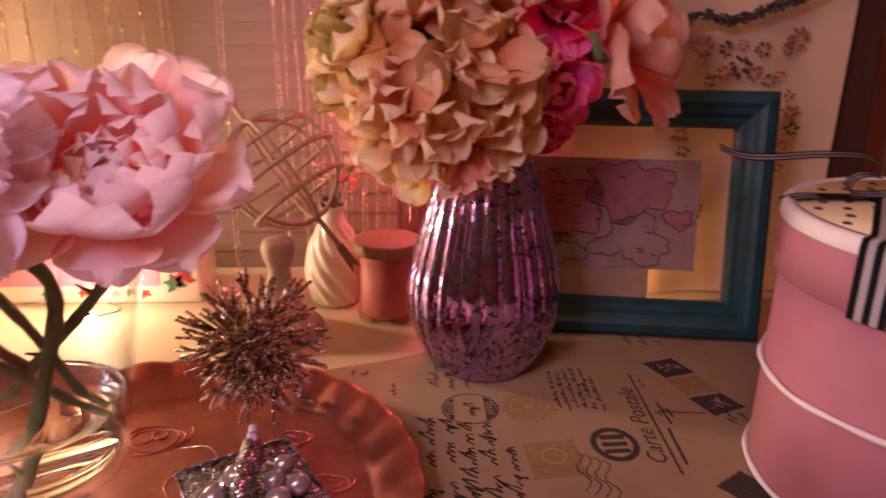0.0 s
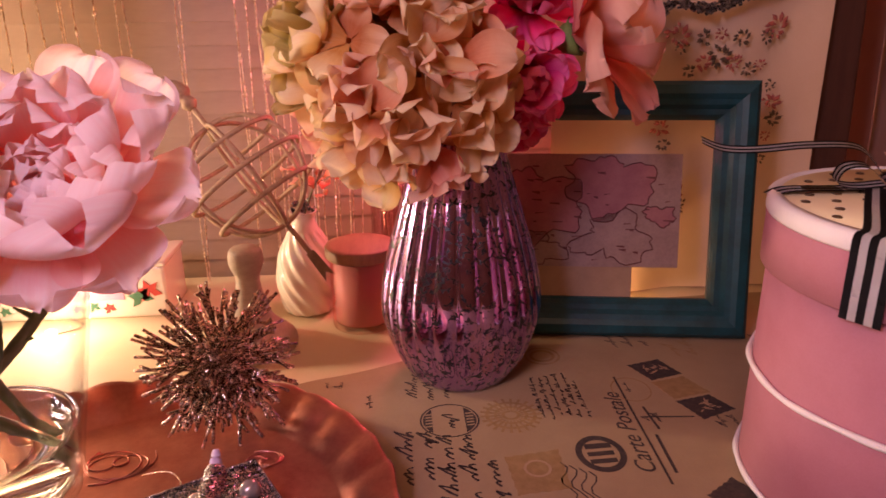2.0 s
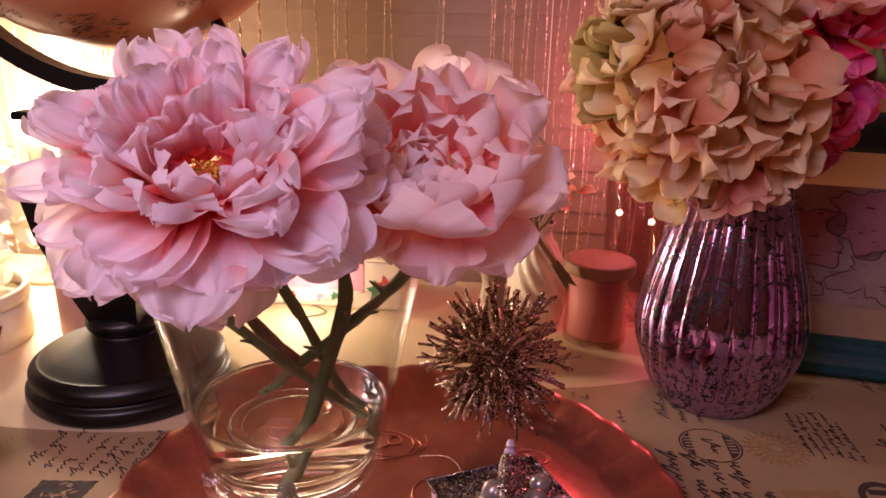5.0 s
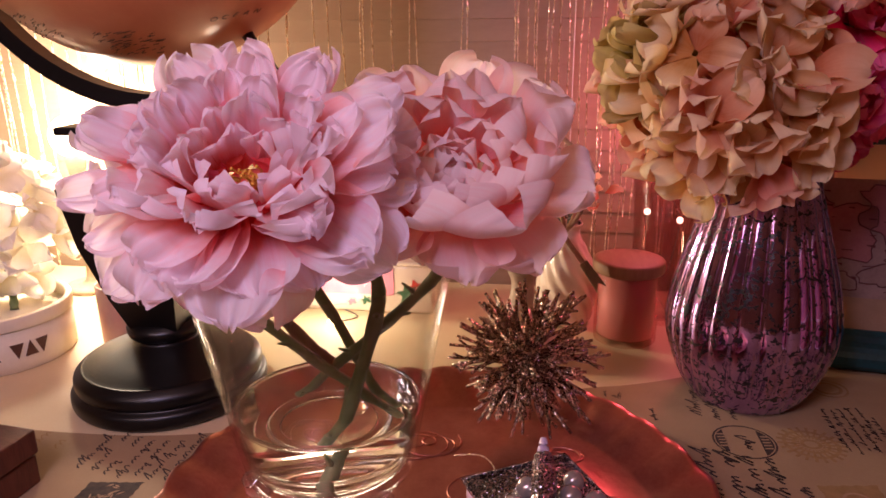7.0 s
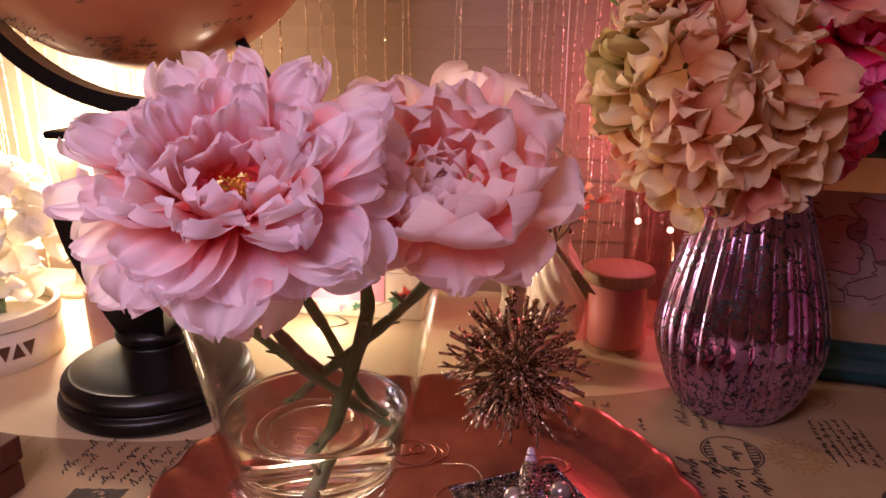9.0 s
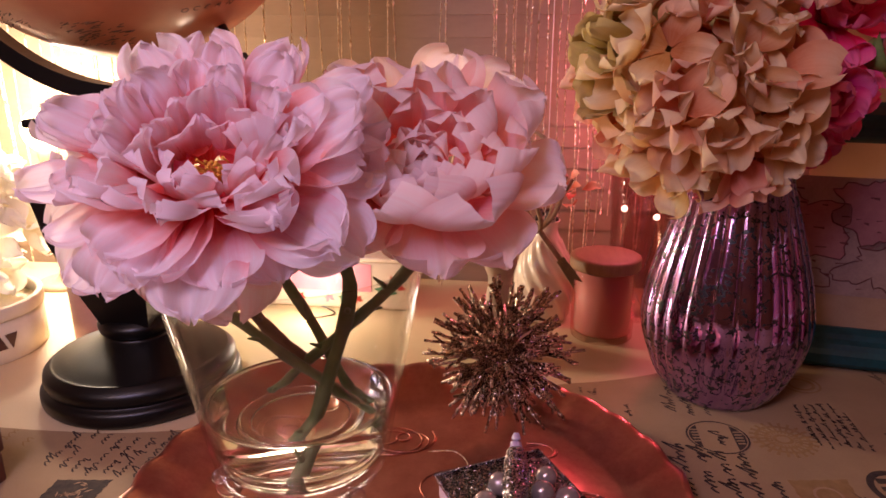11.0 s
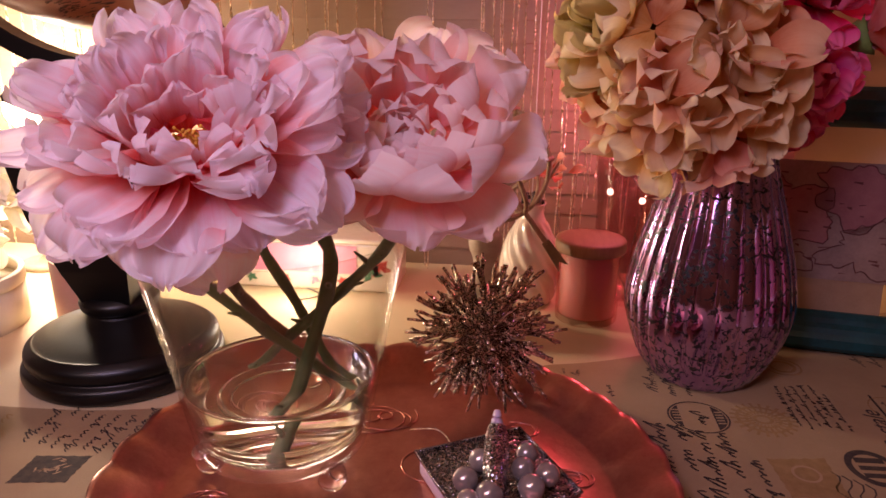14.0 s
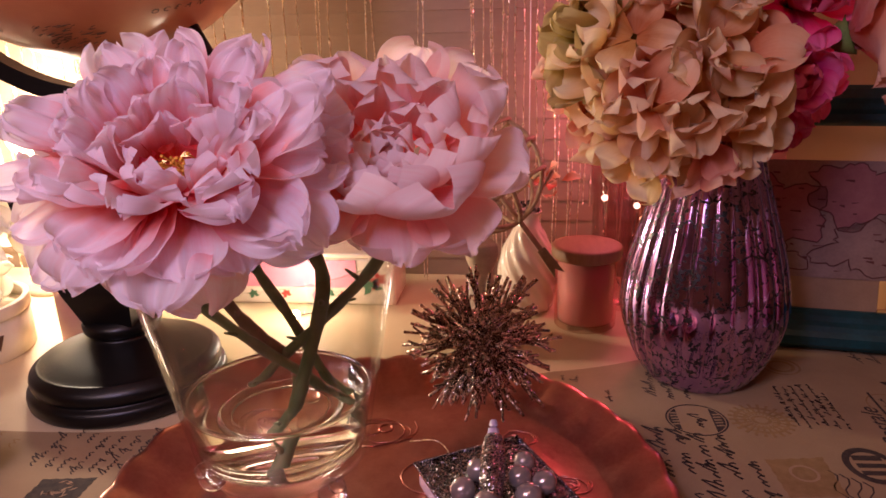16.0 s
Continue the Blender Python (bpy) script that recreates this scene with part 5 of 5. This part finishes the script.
tagged(part("writing", bm, M["tan"], lt, "", False, m=flip), kind="stuff")

# ---- hat box ----
HX, HY, HR = 0.557, 0.531, 0.102
hb = thing("hat_box", (HX, HY, 0.0018), "round pink hat box with dotted cream lid and striped ribbon", "hat box")
part("body", lathe([(0.0, 0.0), (HR - 0.002, 0.0), (HR - 0.0005, 0.002), (HR - 0.0015, 0.150), (0.0, 0.150)], 96), M["hatpink"], hb, "pink paper sides")
lid = part("lid", lathe([(HR + 0.0005, 0.152), (HR + 0.003, 0.153), (HR + 0.003, 0.187), (HR + 0.001, 0.189), (HR - 0.002, 0.189), (HR - 0.002, 0.152)], 96), M["hatpink"], hb, "pink lid side")
part("lid_trim", lathe([(HR + 0.0032, 0.187), (HR + 0.004, 0.1885), (HR + 0.0035, 0.1965), (HR + 0.001, 0.1985), (HR - 0.004, 0.1985), (HR - 0.004, 0.187)], 96), M["white"], lid, "white trim")
part("lid_top", lathe([(0.0, 0.190), (HR - 0.004, 0.190), (HR - 0.004, 0.1975), (0.0, 0.1980)], 96), M["hatlid"], lid, "cream dotted top")
for z, r in ((0.081, 0.0021), (0.004, 0.0021)):
    bm = tube([((HR + 0.0012) * math.cos(t), (HR + 0.0012) * math.sin(t), z + 0.0006 * math.sin(9 * t)) for t in [2 * math.pi * i / 160 for i in range(160)]], r, 8, None, True, lambda s: 1.0 + 0.12 * math.sin(s * 900))
    part("cord", bm, M["white"], hb, "white twisted cord")
for i in range(-7, 8):
    for j in range(-7, 8):
        x, y = i * 0.019 + (0.0095 if j % 2 else 0) + 0.001 * math.sin(j * 3 + i), j * 0.0165 + 0.001 * math.sin(i * 5)
        if math.hypot(x, y) < HR - 0.010:
            part("dot", lathe([(0.0028, 0.1976), (0.0026, 0.1984), (0.0, 0.1985)], 10), M["dots"], lid, m=pose(x, y, 0, 0, 0, 0))


def ribbon(pts, width, side, parent, stripes=5, name="ribbon"):
    """A striped ribbon along points; side is the way across it. Each stripe is a band of its own."""
    sv = Vector(side).normalized()
    pp = smooth_profile(pts, 8)
    for k in range(stripes):
        bm = bmesh.new()
        a, b = -width / 2 + width * k / stripes, -width / 2 + width * (k + 1) / stripes
        rows = [(bm.verts.new(Vector(p) + sv * a), bm.verts.new(Vector(p) + sv * b)) for p in pp]
        for r, s in zip(rows, rows[1:]):
            bm.faces.new((r[0], r[1], s[1], s[0]))
        bmesh.ops.solidify(bm, geom=bm.faces[:], thickness=0.0005)
        part(name, bm, M["blackrib" if k % 2 == 0 else "whiterib"], parent, "black stripe" if k % 2 == 0 else "white stripe")


# bands over the lid and down its side, the bow and a long loose tail
kx, ky = -0.024, 0.036
va = radians(212)
vx, vy = math.cos(va), math.sin(va)
ribbon([(kx, ky, 0.2005), (-0.055, -0.010, 0.2), (vx * (HR - 0.004), vy * (HR - 0.004), 0.2), (vx * (HR + 0.005), vy * (HR + 0.005), 0.197), (vx * (HR + 0.0055), vy * (HR + 0.0055), 0.18), (vx * (HR + 0.0055), vy * (HR + 0.0055), 0.150)], 0.022, (-vy, vx, 0), hb)
ribbon([(kx, ky, 0.2005), (-0.05, 0.038, 0.2), (-0.085, 0.040, 0.2), (-0.097, 0.041, 0.196)], 0.016, (0.05, 0.99, 0), hb)
ribbon([(kx, ky, 0.204), (-0.038, 0.036, 0.215), (-0.054, 0.034, 0.215), (-0.058, 0.034, 0.206), (-0.044, 0.036, 0.202), (kx, ky, 0.203)], 0.010, (0.1, 1, 0.25), hb, 5, "bow_loop")
ribbon([(kx, ky, 0.205), (0.012, 0.040, 0.218), (0.042, 0.042, 0.215), (0.044, 0.042, 0.206), (0.012, 0.040, 0.202), (kx, ky, 0.204)], 0.014, (0.1, 1, 0.25), hb, 5, "bow_loop")
ribbon([(kx, ky, 0.206), (-0.040, 0.026, 0.219), (-0.062, 0.014, 0.232), (-0.100, 0.0, 0.2365), (-0.135, -0.008, 0.2365), (-0.155, -0.010, 0.238), (-0.168, -0.010, 0.243)], 0.0062, (0.12, 0.8, 0.55), hb, 5, "ribbon_tail")
for k in range(6):
    part("bow_flower_petal", petal_mesh("petal", M["hydrp"], 0.022, 0.020, 25, -10, 0.2, 0.06, 1200 + k), None, hb, "pale pink petal", m=pose(-0.014, 0.030, 0.207, 35, 0, 60 * k))
bm = bmesh.new()
for i in range(14):
    ball(0.0018, (-0.014 + rnd.uniform(-0.006, 0.006), 0.026 + rnd.uniform(-0.004, 0.004), 0.214 + rnd.uniform(0, 0.004)), 7, bm)
part("bead_centre", bm, M["tinsel"], hb, "gold beads")

# ---- globe on its stand ----
GX, GY = -0.238, 0.662
gl = thing("globe", (GX, GY, 0.0), "salmon desk globe on a black turned wooden stand", "globe")
gprof = smooth_profile([(0.080, 0.0), (0.084, 0.004), (0.084, 0.013), (0.0795, 0.0165), (0.0790, 0.018), (0.0805, 0.021), (0.0800, 0.028), (0.074, 0.0335), (0.071, 0.0345), (0.060, 0.039), (0.042, 0.046), (0.030, 0.052), (0.0285, 0.055), (0.032, 0.058), (0.033, 0.065), (0.028, 0.070)], 4)
part("base", lathe([(0.0, 0.0)] + gprof + [(0.0, 0.069)], 64), M["black"], gl, "black turned foot")
part("column", lathe([(0.030, 0.067), (0.042, 0.10), (0.056, 0.15), (0.062, 0.20), (0.0, 0.20)], 4), M["black"], gl, "flared black column", False, m=pose(0.006, 0, 0, 0, -4, 45))
# separate dark bar, attached to the column to fit the camera's view
part("top_plate", box(-0.068, 0.060, -0.018, 0.018, 0.232, 0.239, 0.002), M["black"], gl, "flat black bar placed to fit the camera's view", False)
part("column_neck", box(-0.02, 0.02, -0.02, 0.02, 0.199, 0.233), M["black"], gl, "", False)
GC = Vector((0.024, 0.0, 0.437))
GRAD = 0.150
sphere = part("sphere", ball(GRAD, GC, 64), M["globe"], gl, "salmon paper globe")
tilt = pose(*GC, 0, 23.5, 0)
arc = []
for i in range(41):
    a = radians(-150 + 182 * i / 40)
    arc.append(a)
bm = bmesh.new()
rings = []
for a in arc:
    c, s = math.cos(a - radians(90)), math.sin(a - radians(90))
    rings.append([bm.verts.new((r * c, y, r * s)) for r, y in ((0.172, -0.009), (0.186, -0.009), (0.186, 0.009), (0.172, 0.009))])
for r, s in zip(rings, rings[1:]):
    for k in range(4):
        bm.faces.new((r[k], r[(k + 1) % 4], s[(k + 1) % 4], s[k]))
bm.faces.new(rings[0][::-1])
bm.faces.new(rings[-1])
bmesh.ops.recalc_face_normals(bm, faces=bm.faces[:])
part("meridian_arm", bm, M["black"], gl, "black curved arm", False, m=Matrix.Translation(GC))
pole = Vector((0.53, -0.05, -0.85)).normalized()
part("pole_pin", tube([GC + pole * 0.146, GC + pole * 0.158, GC + pole * 0.176], 0.0045, 12, None, False, lambda s: 1.1 - 0.4 * s), M["black"], gl)
# lettering and island outlines on the sphere
def on_globe(lon, lat, lift=0.0004):
    return GC + (GRAD + lift) * Vector((math.cos(lat) * math.sin(lon), -math.cos(lat) * math.cos(lon), math.sin(lat)))


rnd = random.Random(44)
for name_, lon0, lon1, lat0, lat1, n in (("map_writing", -0.05, 0.55, -1.20, -0.98, 70), ("map_writing", -0.95, -0.35, -1.02, -0.85, 50), ("map_writing", 0.1, 1.2, -0.80, -0.60, 14)):
    bm = bmesh.new()
    for i in range(n):
        lo, la, w = rnd.uniform(lon0, lon1), rnd.uniform(lat0, lat1), rnd.uniform(0.03, 0.09)
        tube([on_globe(lo + w * t / 3, la + 0.012 * t / 3) for t in range(4)], 0.00028, 4, bm)
    tagged(part(name_, bm, M["thread_d"], sphere, "", False), kind="stuff")
for k, ch in enumerate("OCEAN"):
    lo, la = 0.90 + 0.085 * k, -0.90 + 0.016 * k
    p = on_globe(lo, la, 0.0006)
    nrm = (p - GC).normalized()
    east = Vector((math.cos(lo), math.sin(lo), 0))
    north = nrm.cross(east)
    word(ch, 0.0065, M["thread_d"], sphere, Matrix.Translation(p) @ Matrix((east, north, nrm)).transposed().to_4x4())

# ---- left back: round box, tea light, white flowers, wooden box, lamp, floral tin ----
wb = thing("round_box", (-0.455, 0.712, 0.0), "open round white wooden box with dark triangles for lamplight shapes", "box")
ring_body = part("body", lathe([(0.0, 0.0), (0.068, 0.0), (0.0695, 0.001), (0.0695, 0.042), (0.0, 0.042)], 64), M["whitebox"], wb)
part("rim", lathe([(0.0708, 0.0425), (0.0712, 0.044), (0.0712, 0.054), (0.0705, 0.055), (0.0655, 0.055), (0.065, 0.054), (0.065, 0.0425)], 64), M["whitebox"], wb)
# dark triangles stand in for the shapes that lamplight draws on the side
for k, a in enumerate((-38, -28, -19, -55, -66)):
    s = 1 if k % 2 else -1
    bm = slab([(-0.006, -0.007 * s), (0.006, -0.007 * s), (0.0, 0.008 * s)] if s > 0 else [(-0.006, 0.007), (0.0, -0.008), (0.006, 0.007)], 0.0, 0.0012)
    part("cut_out", bm, M["band"], ring_body, "dark triangle standing in for a lamplight shape", False, m=pose(0.0694 * math.cos(radians(a)), 0.0694 * math.sin(radians(a)), 0.022, 90, 0, a + 90))
tl = thing("tea_light_glass", (-0.342, 0.762, 0.0), "frosted white tea light glass, lit", "tea light")
part("glass", lathe([(0.0, 0.0), (0.026, 0.0), (0.0275, 0.002), (0.0285, 0.063), (0.0265, 0.063), (0.0255, 0.006), (0.0, 0.006)], 40), M["teaglass"], tl)
part("candle", lathe([(0.0, 0.0065), (0.019, 0.0065), (0.019, 0.022), (0.0, 0.022)], 24), M["white"], tl, "white tea light")
part("flame", lathe(smooth_profile([(0.0005, 0.023), (0.004, 0.028), (0.003, 0.036), (0.0004, 0.044)], 4), 12), M["flame"], tl, "glowing flame")
hydrangea("white_hydrangea", (-0.462, 0.735, 0.130), (0.066, 0.055, 0.062), 40, "white silk hydrangea head glowing in lamp light", ["whitefl"], 0.034, 15, [(-0.45, 0.735, 0.09), (-0.445, 0.728, 0.06), (-0.44, 0.72, 0.043)])
wx = thing("wooden_box", (-0.258, 0.510, 0.0018), "small dark red wooden box with a lid", "box", turn=-6)
part("body", box(-0.09, 0.0, -0.07, 0.0, 0.0, 0.022, 0.0015), M["wood"], wx, "", False)
part("lid", box(-0.0915, 0.0015, -0.0715, 0.0015, 0.0232, 0.042, 0.0018), M["wood"], wx, "", False)
bl = thing("lamp_bulb", (-0.48, 0.905, 0.0), "small warm round table lamp glowing behind the flowers", "lamp")
part("bulb", ball(0.026, (0, 0, 0.195), 20), M["bulb"], bl, "warm glowing globe").visible_shadow = False
part("foot", lathe(smooth_profile([(0.035, 0.0), (0.033, 0.006), (0.010, 0.012), (0.008, 0.06), (0.008, 0.13), (0.012, 0.164), (0.012, 0.173)], 4), 24), M["palewood"], bl)
ft = thing("floral_tin", (-0.030, 0.866, 0.0), "white tin box with pink band and painted flowers", "tin box")
tin_body = part("body", box(-0.24, 0.0, 0.0, 0.07, 0.0, 0.058, 0.004), M["porcelain"], ft)
part("pink_band", box(-0.237, -0.045, -0.0012, 0.0, 0.022, 0.055), M["pinkprint"], tin_body, "pink band", False)
part("lid", box(-0.242, 0.002, -0.002, 0.072, 0.0582, 0.064, 0.002), M["porcelain"], ft)
rnd = random.Random(9)
for x, z, key in ((-0.018, 0.030, "redprint"), (-0.028, 0.024, "greenprint"), (-0.062, 0.012, "redprint"), (-0.095, 0.012, "pinkprint"), (-0.13, 0.013, "redprint"), (-0.17, 0.012, "greenprint"), (-0.078, 0.014, "greenprint")):
    for k in range(5):
        bm = slab([(0, 0), (0.004, 0.006), (0.0, 0.014), (-0.004, 0.006)], 0.0, 0.0006)
        s = 1.0 if x > -0.03 else 0.5
        part("painted_petal", bm, M[key], tin_body, "", False, m=pose(x, -0.0006, z, 90, 0, 0) @ pose(0, 0, 0, 0, 0, 60 * k - 100) @ Matrix.Diagonal((s, s, 1, 1)))

# unseen bulb and wire added as a body for the tabletop fill
fb = thing("fill_bulb", (-0.135, 0.82, 0.0), "small added bulb that brightens the tabletop", "light bulb")
part("bulb", ball(0.0055, (0, 0, 0.0055), 12), M["bulb"], fb, "added glowing bulb").visible_shadow = False
part("wire", tube(smooth_profile([(0.0, 0.004, 0.003), (0.02, 0.03, 0.0012), (-0.03, 0.06, 0.0012), (-0.09, 0.05, 0.0012), (-0.16, 0.07, 0.0012)], 8), 0.0009, 6), M["rope"], fb)
gw = solo("gold_wire", tube(smooth_profile([(0.035, 0.575, 0.0075), (0.055, 0.572, 0.011), (0.066, 0.560, 0.009), (0.062, 0.548, 0.0075), (0.074, 0.538, 0.010), (0.078, 0.528, 0.0075)], 8), 0.0005, 6), M["tinsel"], "thin curled gold wire lying on the copper tray", "wire")
tg = thing("glass_tumbler", (-0.432, 0.605, 0.0), "small clear glass tumbler on the table", "glass")
part("glass", lathe([(0.0, 0.0), (0.027, 0.0), (0.029, 0.002), (0.031, 0.085), (0.0295, 0.085), (0.0275, 0.006), (0.0, 0.006)], 40), M["thin"], tg).visible_shadow = False
# unseen bulb and wire added to carry the amber fill
ab = thing("fill_bulb", (0.43, 0.835, 0.0018), "small added bulb that brightens the teal frame's opening", "light bulb")
part("bulb", ball(0.0055, (0, 0, 0.030), 12), M["bulb"], ab, "added glowing bulb").visible_shadow = False
part("wire", tube(smooth_profile([(0.0, 0.0, 0.026), (0.006, 0.004, 0.012), (0.02, 0.012, 0.0012), (0.08, 0.016, 0.0012)], 8), 0.0009, 6), M["rope"], ab)
